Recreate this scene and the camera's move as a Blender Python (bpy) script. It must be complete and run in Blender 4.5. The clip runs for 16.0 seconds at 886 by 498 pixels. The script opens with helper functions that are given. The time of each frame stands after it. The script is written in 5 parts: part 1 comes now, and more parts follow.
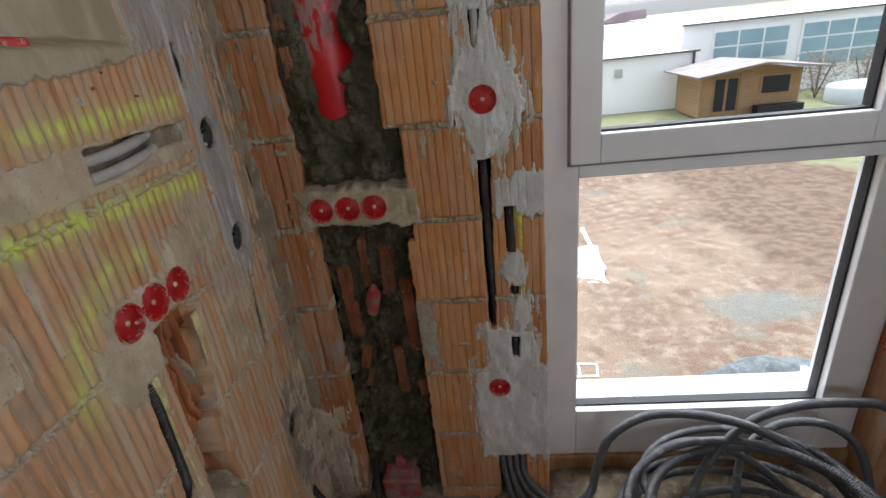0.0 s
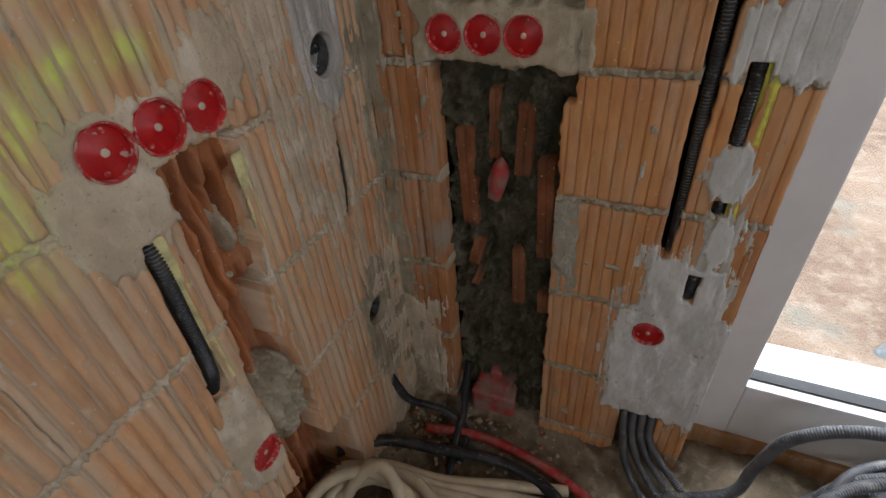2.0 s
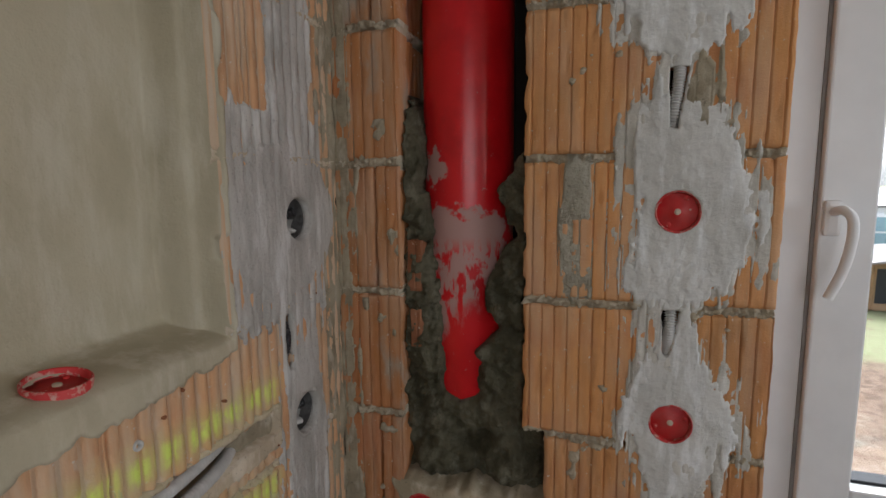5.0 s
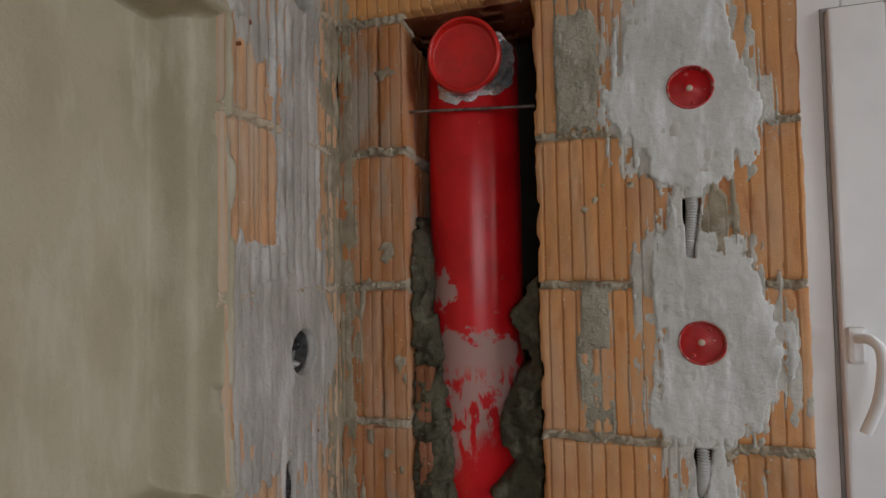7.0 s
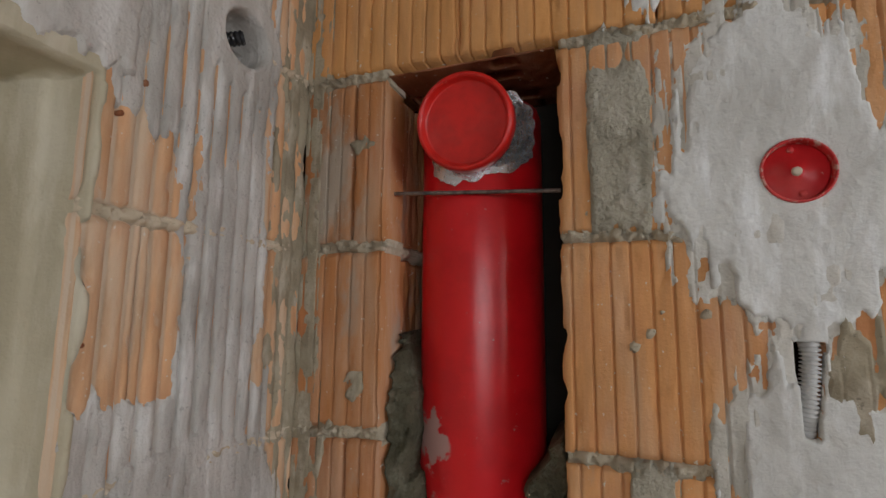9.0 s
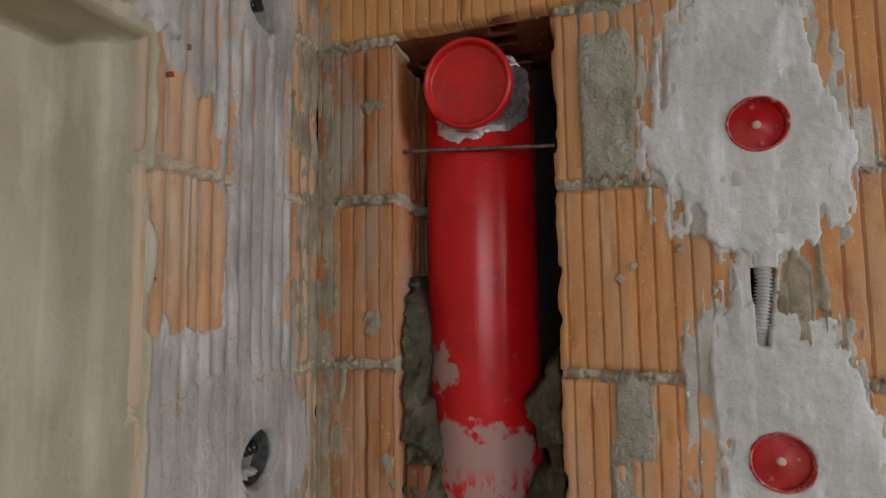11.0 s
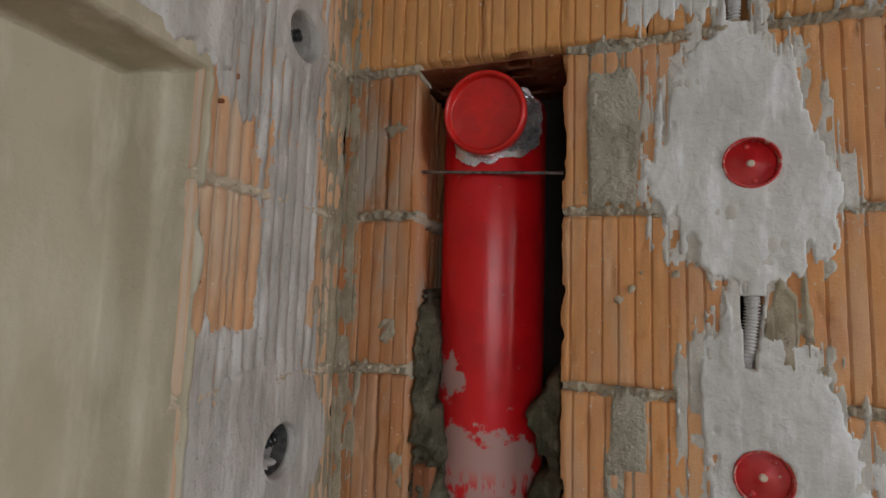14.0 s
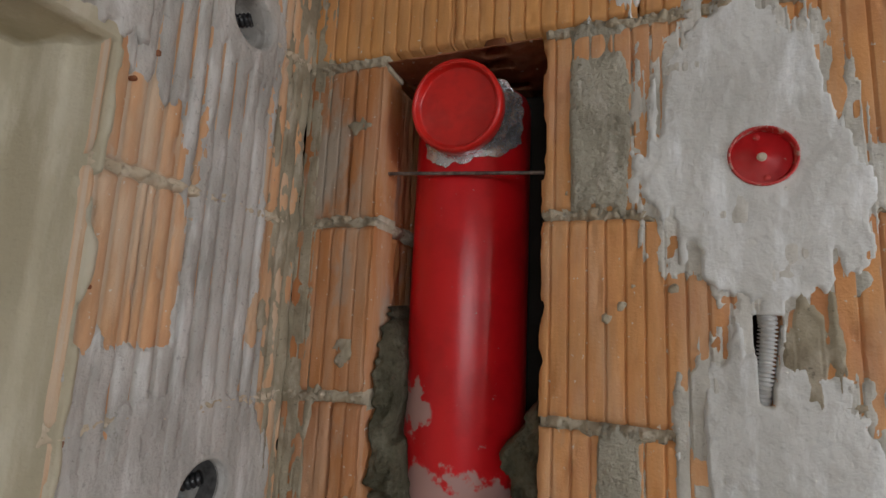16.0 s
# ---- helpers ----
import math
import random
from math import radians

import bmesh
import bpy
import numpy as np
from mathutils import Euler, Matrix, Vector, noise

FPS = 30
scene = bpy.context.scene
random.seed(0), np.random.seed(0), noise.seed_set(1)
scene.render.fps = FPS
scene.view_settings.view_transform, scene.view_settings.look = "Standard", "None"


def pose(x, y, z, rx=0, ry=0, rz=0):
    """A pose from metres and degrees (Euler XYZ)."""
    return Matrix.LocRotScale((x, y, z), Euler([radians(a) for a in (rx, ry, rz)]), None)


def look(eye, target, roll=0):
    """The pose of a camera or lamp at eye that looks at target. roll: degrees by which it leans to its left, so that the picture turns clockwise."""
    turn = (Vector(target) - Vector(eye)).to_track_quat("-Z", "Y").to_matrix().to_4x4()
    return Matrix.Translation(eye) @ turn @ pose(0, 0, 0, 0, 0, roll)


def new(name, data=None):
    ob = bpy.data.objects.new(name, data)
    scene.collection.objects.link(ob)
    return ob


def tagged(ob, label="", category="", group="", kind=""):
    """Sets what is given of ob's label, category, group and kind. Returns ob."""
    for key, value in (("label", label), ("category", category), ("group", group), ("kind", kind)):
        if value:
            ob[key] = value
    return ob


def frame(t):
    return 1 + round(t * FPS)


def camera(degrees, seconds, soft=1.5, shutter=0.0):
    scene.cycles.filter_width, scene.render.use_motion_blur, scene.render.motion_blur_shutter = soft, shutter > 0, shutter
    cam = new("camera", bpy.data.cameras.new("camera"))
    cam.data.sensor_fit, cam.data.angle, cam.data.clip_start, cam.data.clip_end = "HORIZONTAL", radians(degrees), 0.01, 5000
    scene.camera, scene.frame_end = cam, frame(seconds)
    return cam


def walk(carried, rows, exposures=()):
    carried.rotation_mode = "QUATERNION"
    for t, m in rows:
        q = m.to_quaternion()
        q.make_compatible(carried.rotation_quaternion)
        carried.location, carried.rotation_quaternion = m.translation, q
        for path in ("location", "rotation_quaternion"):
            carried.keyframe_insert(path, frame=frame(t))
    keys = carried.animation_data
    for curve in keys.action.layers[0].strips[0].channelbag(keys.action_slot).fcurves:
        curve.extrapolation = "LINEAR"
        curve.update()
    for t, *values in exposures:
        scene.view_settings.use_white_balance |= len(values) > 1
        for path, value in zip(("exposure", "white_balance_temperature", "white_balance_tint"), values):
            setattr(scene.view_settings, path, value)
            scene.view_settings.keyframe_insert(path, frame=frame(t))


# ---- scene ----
cam = camera(84.8, 16.0)
PATH = [
    (0, (0.623, -1.21, 1.498), (0.421, 0.612, 0.699), -6.3),
    (0.5, (0.601, -0.976, 1.418), (0.109, 0.731, 0.498), -3.5),
    (1, (0.612, -0.832, 1.35), (-0.134, 0.695, 0.294), -4.2),
    (1.5, (0.587, -0.825, 1.302), (-0.13, 0.608, 0.105), -5.0),
    (2, (0.552, -0.842, 1.317), (-0.163, 0.589, 0.116), -5.2),
    (2.5, (0.546, -0.841, 1.388), (-0.147, 0.692, 0.307), -4.4),
    (3, (0.531, -0.846, 1.472), (-0.168, 0.783, 0.546), -4.1),
    (3.5, (0.521, -0.853, 1.54), (-0.142, 0.868, 0.766), -2.7),
    (4, (0.515, -0.849, 1.6), (-0.102, 0.941, 0.956), -1.5),
    (4.5, (0.5, -0.85, 1.687), (-0.102, 1.006, 1.245), -0.8),
    (5, (0.496, -0.859, 1.75), (-0.109, 1.031, 1.503), -0.6),
    (5.2, (0.487, -0.865, 1.76), (-0.108, 1.035, 1.571), -0.6),
    (7.3, (0.438, -0.821, 1.842), (-0.102, 1.102, 1.93), -1.1),
    (7.5, (0.438, -0.767, 1.843), (-0.156, 1.14, 1.942), -0.7),
    (8, (0.446, -0.646, 1.845), (-0.295, 1.209, 1.95), 0.9),
    (8.5, (0.441, -0.591, 1.911), (-0.28, 1.263, 2.12), 0.8),
    (8.7, (0.442, -0.587, 1.951), (-0.268, 1.264, 2.214), 0.8),
    (10.8, (0.404, -0.637, 1.974), (-0.175, 1.265, 2.19), 0.0),
    (11, (0.422, -0.671, 1.92), (-0.182, 1.231, 2.066), -0.8),
    (11.5, (0.454, -0.724, 1.878), (-0.16, 1.179, 1.906), -1.6),
    (12, (0.44, -0.744, 1.855), (-0.234, 1.138, 1.839), -0.9),
    (12.5, (0.43, -0.737, 1.83), (-0.299, 1.125, 1.777), 1.2),
    (13, (0.427, -0.726, 1.824), (-0.322, 1.128, 1.763), 2.2),
    (13.5, (0.432, -0.718, 1.844), (-0.27, 1.154, 1.842), 2.3),
    (14, (0.436, -0.725, 1.924), (-0.211, 1.158, 2.111), 1.8),
    (14.5, (0.446, -0.718, 1.943), (-0.161, 1.169, 2.209), 1.0),
    (15, (0.448, -0.707, 1.933), (-0.174, 1.173, 2.212), 1.1),
    (15.5, (0.47, -0.655, 1.907), (-0.203, 1.21, 2.171), 1.7),
    (16, (0.47, -0.607, 1.914), (-0.232, 1.244, 2.205), 2.6),
]
walk(cam, [(t, look(eye, target, roll)) for t, eye, target, roll in PATH],
     [(t, stops, 5880, 10) for t, stops in ((0, 1.90), (1.0, 1.84), (2.0, 2.03), (3.5, 2.13), (5.0, 2.08), (7.5, 2.30), (8.0, 2.50), (8.5, 2.56), (11.0, 2.48), (12.5, 2.40), (14.0, 2.44), (16.0, 2.53))])

# ---- world and light ----
world = bpy.data.worlds.new("overcast_sky")
scene.world = world
world.use_nodes = True
wn = world.node_tree.nodes
sky = wn.new("ShaderNodeTexSky")
sky.sky_type, sky.sun_disc = "NISHITA", False
sky.sun_elevation, sky.sun_rotation, sky.dust_density = radians(70), radians(16), 4.0
wn["Background"].inputs["Strength"].default_value = 0.15
grey, veil = wn.new("ShaderNodeRGBToBW"), wn.new("ShaderNodeMix")
veil.data_type = "RGBA"
veil.inputs[0].default_value = 0.8
world.node_tree.links.new(sky.outputs["Color"], grey.inputs[0])
cloud = wn.new("ShaderNodeMath")
cloud.operation, cloud.inputs[1].default_value = "MAXIMUM", 1.3
world.node_tree.links.new(grey.outputs[0], cloud.inputs[0])
world.node_tree.links.new(sky.outputs["Color"], veil.inputs[6])
world.node_tree.links.new(cloud.outputs[0], veil.inputs[7])
world.node_tree.links.new(veil.outputs[2], wn["Background"].inputs["Color"])
sun = new("sun", bpy.data.lights.new("sun", "SUN"))
sun.data.energy, sun.data.angle, sun.data.color = 1.4, radians(90), (1.0, 0.97, 0.93)
sun.matrix_world = look((1.6, 5.5, 16), (0, 0, 0))


# Fill lamp for an opening added out of view, to brighten the brick walls.
def fill_light(name, where, target, width, height, watts):
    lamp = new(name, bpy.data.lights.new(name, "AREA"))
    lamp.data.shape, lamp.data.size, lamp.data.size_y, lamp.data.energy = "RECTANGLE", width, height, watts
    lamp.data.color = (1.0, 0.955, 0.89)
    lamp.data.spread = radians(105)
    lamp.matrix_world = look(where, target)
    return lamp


fill_light("south_fill_light", (1.7, -3.85, 2.0), (1.7, 0, 2.0), 2.2, 0.8, 2.0)
fill_light("east_fill_light", (3.33, -1.30, 2.12), (0, -0.9, 2.0), 1.4, 0.65, 2.25)


# ---- node helpers ----
class Nodes:
    """Small expression builder for one material."""

    def __init__(self, name):
        self.mat = bpy.data.materials.new(name)
        self.mat.use_nodes = True
        self.tree = self.mat.node_tree
        self.bsdf = self.tree.nodes["Principled BSDF"]
        self.geo = self.tree.nodes.new("ShaderNodeNewGeometry")
        self.pos = self.geo.outputs["Position"]

    def put(self, socket, value):
        if isinstance(value, bpy.types.NodeSocket):
            self.tree.links.new(value, socket)
        elif isinstance(value, tuple) and len(value) == 3 and socket.type == "RGBA":
            socket.default_value = (*value, 1)
        else:
            socket.default_value = value

    def math(self, op, a, b=0.0, c=0.0, clamp=False):
        n = self.tree.nodes.new("ShaderNodeMath")
        n.operation, n.use_clamp = op, clamp
        for k, v in enumerate((a, b, c)):
            self.put(n.inputs[k], v)
        return n.outputs[0]

    def axes(self):
        n = self.tree.nodes.new("ShaderNodeSeparateXYZ")
        self.put(n.inputs[0], self.pos)
        return n.outputs

    def stretched(self, sx, sy, sz):
        n = self.tree.nodes.new("ShaderNodeMapping")
        self.put(n.inputs["Vector"], self.pos)
        n.inputs["Scale"].default_value = (sx, sy, sz)
        return n.outputs[0]

    def noise(self, scale, detail=4.0, vector=None, rough=0.6):
        n = self.tree.nodes.new("ShaderNodeTexNoise")
        self.put(n.inputs["Vector"], vector or self.pos)
        n.inputs["Scale"].default_value, n.inputs["Detail"].default_value, n.inputs["Roughness"].default_value = scale, detail, rough
        return n.outputs[0]

    def ramp(self, value, a, b):
        n = self.tree.nodes.new("ShaderNodeMapRange")
        n.interpolation_type = "SMOOTHSTEP"
        self.put(n.inputs[0], value)
        n.inputs[1].default_value, n.inputs[2].default_value = a, b
        return n.outputs[0]

    def mix(self, f, a, b, how="MIX"):
        n = self.tree.nodes.new("ShaderNodeMix")
        n.data_type, n.blend_type = "RGBA", how
        self.put(n.inputs[0], f), self.put(n.inputs[6], a), self.put(n.inputs[7], b)
        return n.outputs[2]

    def random(self):
        return self.tree.nodes.new("ShaderNodeObjectInfo").outputs["Random"]

    def done(self, colour, rough=0.8, bump=None, strength=0.3, distance=0.002, metal=0.0, spec=0.3):
        self.put(self.bsdf.inputs["Base Color"], colour)
        self.put(self.bsdf.inputs["Roughness"], rough)
        self.put(self.bsdf.inputs["Metallic"], metal)
        self.put(self.bsdf.inputs["Specular IOR Level"], spec)
        if bump is not None:
            b = self.tree.nodes.new("ShaderNodeBump")
            b.inputs["Strength"].default_value, b.inputs["Distance"].default_value = strength, distance
            self.put(b.inputs["Height"], bump)
            self.put(self.bsdf.inputs["Normal"], b.outputs[0])
        return self.mat


def spray(n, colour):
    """Fluorescent marking paint on the west wall: two level bands with a thin haze and a loose arc."""
    x, y, z = n.axes()
    wall = n.ramp(x, 0.03, 0.012)
    rag = n.math("MULTIPLY_ADD", n.noise(38, 3), 0.040, -0.020)
    streaks = n.ramp(n.noise(46, 3, n.stretched(1, 1, 0.12)), 0.30, 0.62)
    zz = n.math("ADD", z, rag)
    core, haze = None, None
    for z0, slope, half, y0, y1 in ((1.430, 0.0, 0.020, -0.60, -0.205), (1.252, -0.075, 0.024, -1.3, -0.215)):
        off = n.math("ABSOLUTE", n.math("SUBTRACT", zz, n.math("MULTIPLY_ADD", y, slope, z0)))
        ends = n.math("MULTIPLY", n.ramp(y, y1 + 0.015, y1 - 0.03), n.ramp(y, y0 - 0.05, y0 + 0.05))
        m = n.math("MULTIPLY", n.ramp(off, half * 1.05, half * 0.1), ends)
        g = n.math("MULTIPLY", n.ramp(off, half * 2.4, 0.0), ends)
        core = m if core is None else n.math("MAXIMUM", core, m)
        haze = g if haze is None else n.math("MAXIMUM", haze, g)
    dy, dz = n.math("SUBTRACT", y, -0.50), n.math("SUBTRACT", z, 1.03)
    ring = n.math("SQRT", n.math("ADD", n.math("MULTIPLY", dy, dy), n.math("MULTIPLY", dz, dz)))
    ring = n.math("ADD", ring, n.math("MULTIPLY", rag, 0.9))
    part = n.math("MULTIPLY", n.ramp(y, -0.40, -0.50), n.ramp(z, 0.96, 1.05))
    gap = n.math("ABSOLUTE", n.math("SUBTRACT", ring, 0.172))
    arc = n.math("MULTIPLY", n.math("MULTIPLY", n.ramp(gap, 0.026, 0.004), part), n.ramp(n.noise(16, 3), 0.42, 0.64))
    core = n.math("MAXIMUM", core, n.math("MULTIPLY", arc, 0.8))
    haze = n.math("MAXIMUM", haze, n.math("MULTIPLY", n.ramp(gap, 0.060, 0.0), part))
    ribs = n.math("MULTIPLY_ADD", n.ramp(x, -0.0030, 0.0004), 0.85, 0.15)
    core = n.math("MULTIPLY", n.math("MULTIPLY", core, wall), n.math("MULTIPLY", streaks, ribs))
    haze = n.math("MULTIPLY", n.math("MULTIPLY", haze, wall), n.math("MULTIPLY_ADD", ribs, 0.30, 0.10))
    colour = n.mix(haze, colour, (0.60, 0.62, 0.20))
    return n.mix(n.math("MULTIPLY", core, 0.9), colour, (0.72, 0.86, 0.16))


def brick_material(name, base, dust, smear_low, smear_high, painted=False, mottle=0.6):
    n = Nodes(name)
    tall = n.stretched(1, 1, 0.16)
    c = n.mix(n.ramp(n.noise(55, 5, tall), 0.3, 0.72), base, tuple(v * 0.66 for v in base))
    c = n.mix(n.math("MULTIPLY", n.random(), 0.5), c, tuple(min(1, v * k) for v, k in zip(base, (1.22, 1.2, 1.16))))
    c = n.mix(n.math("MULTIPLY", n.ramp(n.noise(7, 4), 0.42, 0.7), mottle), c, (0.46, 0.18, 0.085))
    c = n.mix(n.math("MULTIPLY", n.ramp(n.noise(21, 5, tall), 0.40, 0.66), dust), c, (0.60, 0.48, 0.35))
    grey = n.ramp(n.noise(9, 6, n.stretched(1, 1, 0.45)), smear_low, smear_high)
    c = n.mix(n.math("MULTIPLY", grey, 0.8), c, (0.36, 0.33, 0.27))
    c = n.mix(n.ramp(n.noise(120, 3), 0.66, 0.72), c, (0.62, 0.56, 0.46))
    if painted:
        x = n.axes()[0]
        left = n.math("MULTIPLY", n.math("MULTIPLY", n.ramp(x, -0.0004, -0.0034), n.ramp(x, -0.012, -0.007)), n.ramp(n.noise(6, 4, n.stretched(1, 1, 0.35)), 0.38, 0.58))
        c = n.mix(n.math("MULTIPLY", left, 0.75), c, (0.60, 0.50, 0.38))
        c = spray(n, c)
    return n.done(c, n.math("MULTIPLY_ADD", n.noise(30, 3), 0.25, 0.66), n.math("ADD", n.noise(260, 4), n.noise(50, 4, tall)), 0.45, 0.0022)


def mortar_material(name, base, dark, light, painted=False, scale=1.0, specks=0.5, rough=0.7, relief=0.003, brush=0.4):
    n = Nodes(name)
    c = n.mix(n.ramp(n.noise(11 * scale, 6, n.stretched(1, 1, min(1.0, brush * 2.5))), 0.36, 0.66), base, dark)
    c = n.mix(n.math("MULTIPLY", n.ramp(n.noise(34 * scale, 5, n.stretched(1, 1, brush)), 0.48, 0.70), 0.8), c, light)
    c = n.mix(n.math("MULTIPLY", n.ramp(n.noise(160, 3), 0.62, 0.7), specks), c, tuple(v * 0.45 for v in dark))
    if painted:
        c = spray(n, c)
    return n.done(c, 0.9, n.math("ADD", n.math("MULTIPLY", n.noise(210, 5), 0.6), n.noise(85, 6)), rough, relief, spec=0.2)


BRICK = brick_material("hollow_clay_brick", (0.63, 0.308, 0.116), 0.34, 0.62, 0.76)
BRICK_CLEAN = brick_material("clean_clay_brick", (0.62, 0.31, 0.105), 0.12, 0.72, 0.82, False, 0.15)
BRICK_WEST = brick_material("dusty_clay_brick", (0.65, 0.375, 0.195), 0.75, 0.58, 0.74, True, 0.30)
# Mortar-stained brick, its base also lowered for the corner's weaker light.
BRICK_DIRTY_DIM = brick_material("mortar_stained_dim_brick", (0.44, 0.19, 0.068), 0.35, 0.52, 0.66)
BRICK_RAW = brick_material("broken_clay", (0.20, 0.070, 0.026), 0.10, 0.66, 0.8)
BRICK_CORE = brick_material("raw_red_clay", (0.40, 0.145, 0.050), 0.18, 0.66, 0.76)
MORTAR = mortar_material("bed_mortar", (0.50, 0.43, 0.315), (0.36, 0.30, 0.215), (0.60, 0.535, 0.42), rough=0.9, relief=0.005)
MORTAR_WEST = mortar_material("beige_mortar", (0.60, 0.50, 0.365), (0.45, 0.37, 0.265), (0.70, 0.62, 0.50), True)
CRUMBLY = mortar_material("crumbly_grey_mortar", (0.47, 0.435, 0.345), (0.34, 0.31, 0.24), (0.56, 0.525, 0.44), rough=1.0, relief=0.008)
SMEAR = mortar_material("grey_beige_mortar", (0.38, 0.33, 0.235), (0.25, 0.21, 0.145), (0.50, 0.44, 0.345))
CEMENT = mortar_material("dark_wet_cement", (0.140, 0.128, 0.083), (0.072, 0.065, 0.040), (0.225, 0.21, 0.15), rough=1.0, relief=0.010)
GYPSUM = mortar_material("grey_gypsum", (0.68, 0.675, 0.645), (0.54, 0.53, 0.495), (0.86, 0.87, 0.87), scale=1.0, specks=0.12, brush=0.22, rough=0.65, relief=0.0030)
SKIM = mortar_material("thin_grey_skim", (0.62, 0.595, 0.54), (0.43, 0.405, 0.345), (0.80, 0.79, 0.75), scale=1.1, specks=0.4, brush=0.2, rough=0.7, relief=0.003)
GYPSUM_WEST = mortar_material("blue_grey_gypsum", (0.53, 0.505, 0.465), (0.38, 0.36, 0.325), (0.69, 0.675, 0.645), scale=1.3, specks=0.35, brush=0.16, rough=0.7, relief=0.0045)
NICHE = mortar_material("smooth_beige_plaster", (0.50, 0.45, 0.33), (0.43, 0.38, 0.27), (0.57, 0.525, 0.41), scale=0.8, specks=0.10, brush=0.25, rough=0.6, relief=0.0022)
BLOCK = mortar_material("pale_filling_plaster", (0.52, 0.44, 0.32), (0.34, 0.29, 0.20), (0.60, 0.53, 0.41))


def plain(name, colour, rough=0.5, grain=0.12, scale=20, metal=0.0, spec=0.4):
    n = Nodes(name)
    c = n.mix(n.ramp(n.noise(scale, 5), 0.35, 0.7), colour, tuple(v * (1 - grain * 2) for v in colour))
    return n.done(c, n.math("MULTIPLY_ADD", n.noise(scale * 3, 3), 0.2, rough - 0.1), n.noise(scale * 6, 3), 0.08, 0.001, metal, spec)


def red_pipe_material():
    n = Nodes("red_pipe_plastic")
    x, y, z = n.axes()
    c = n.mix(n.ramp(n.noise(14, 4), 0.4, 0.7), (0.64, 0.008, 0.013), (0.52, 0.006, 0.010))
    wav = n.math("MULTIPLY_ADD", n.noise(38, 7), 0.12, -0.06)
    slant = n.math("ADD", n.math("ADD", z, wav), n.math("MULTIPLY", n.math("SUBTRACT", x, 0.235), -0.9))
    zone = n.math("MULTIPLY", n.ramp(n.math("ADD", z, wav), 1.712, 1.700), n.ramp(slant, 1.46, 1.53))
    film = n.math("MULTIPLY", zone, n.ramp(n.noise(17, 6), 0.40, 0.46))
    film = n.math("MULTIPLY", film, n.math("MAXIMUM", n.ramp(z, 1.615, 1.66), n.ramp(n.noise(75, 5, n.stretched(1, 1, 0.3)), 0.42, 0.52)))
    spot = n.math("SQRT", n.math("ADD", n.math("POWER", n.math("SUBTRACT", x, 0.188), 2.0), n.math("POWER", n.math("SUBTRACT", n.math("ADD", z, wav), 1.79), 2.0)))
    film = n.math("MAXIMUM", film, n.ramp(spot, 0.034, 0.028))
    specks = n.ramp(n.noise(85, 4), 0.68, 0.73)
    film = n.math("MAXIMUM", n.math("MULTIPLY", film, 0.9), n.math("MULTIPLY", specks, 0.75))
    c = n.mix(film, c, (0.44, 0.30, 0.27))
    return n.done(c, n.math("MULTIPLY_ADD", film, 0.4, 0.29), n.noise(190, 3), 0.16, 0.0015, spec=0.5)


def spattered(name, colour, dust, low, high, amount, rough=0.45, scale=45, metal=0.0, ridges=0.0):
    """Plastic with dried spatters of plaster on it."""
    n = Nodes(name)
    c = n.mix(n.ramp(n.noise(30, 4), 0.35, 0.7), colour, tuple(v * 0.75 for v in colour))
    on = n.math("MULTIPLY", n.ramp(n.noise(scale, 5), low, high), amount)
    film = n.math("MULTIPLY", n.ramp(n.noise(9, 4), 0.45, 0.75), 0.25 * amount)
    on = n.math("MAXIMUM", on, film)
    if ridges:
        # Pale ridge tops: plaster dust, with the ridges' highlights put into the colour.
        ridge_tops = n.math("MULTIPLY", n.ramp(n.geo.outputs["Pointiness"], 0.50, 0.535), n.ramp(n.noise(14, 3), 0.34, 0.56))
        on = n.math("MAXIMUM", on, n.math("MULTIPLY", ridge_tops, ridges))
    return n.done(n.mix(on, c, dust), n.math("MULTIPLY_ADD", on, 0.45, rough), n.math("ADD", on, n.math("MULTIPLY", n.noise(200, 3), 0.2)), 0.35, 0.0012, metal, 0.4)


RED_PIPE = red_pipe_material()
RED_BOX = spattered("red_socket_plastic", (0.54, 0.010, 0.013), (0.60, 0.50, 0.42), 0.66, 0.70, 0.75)
CAP_RED = spattered("bright_red_cap_plastic", (0.62, 0.018, 0.012), (0.60, 0.42, 0.36), 0.70, 0.73, 0.3, 0.32, 60)
RED_RIM = spattered("dusty_red_plastic", (0.58, 0.03, 0.03), (0.62, 0.50, 0.41), 0.50, 0.64, 0.65, 0.55, 120)
DUSTY_RED = spattered("cement_dusted_red_plastic", (0.42, 0.035, 0.030), (0.31, 0.235, 0.19), 0.36, 0.62, 0.80, 0.6, 15)
DUSTY_PIPE = spattered("dusty_floor_pipe_plastic", (0.46, 0.03, 0.03), (0.34, 0.24, 0.19), 0.42, 0.66, 0.6, 0.55, 26)
PLUG = plain("pale_screw_cap", (0.62, 0.52, 0.40), 0.7)
WHITE_PVC = plain("white_window_plastic", (0.86, 0.86, 0.86), 0.35, 0.03, 8)
GASKET = plain("black_rubber_gasket", (0.02, 0.02, 0.022), 0.6)
BLACK_TUBE = spattered("black_corrugated_plastic", (0.020, 0.020, 0.023), (0.46, 0.44, 0.40), 0.60, 0.70, 0.5, 0.28, 110, 0.0, 0.8)
GREY_TUBE = spattered("grey_corrugated_plastic", (0.098, 0.10, 0.108), (0.40, 0.38, 0.35), 0.52, 0.76, 0.40, 0.42, 25, 0.0, 0.10)
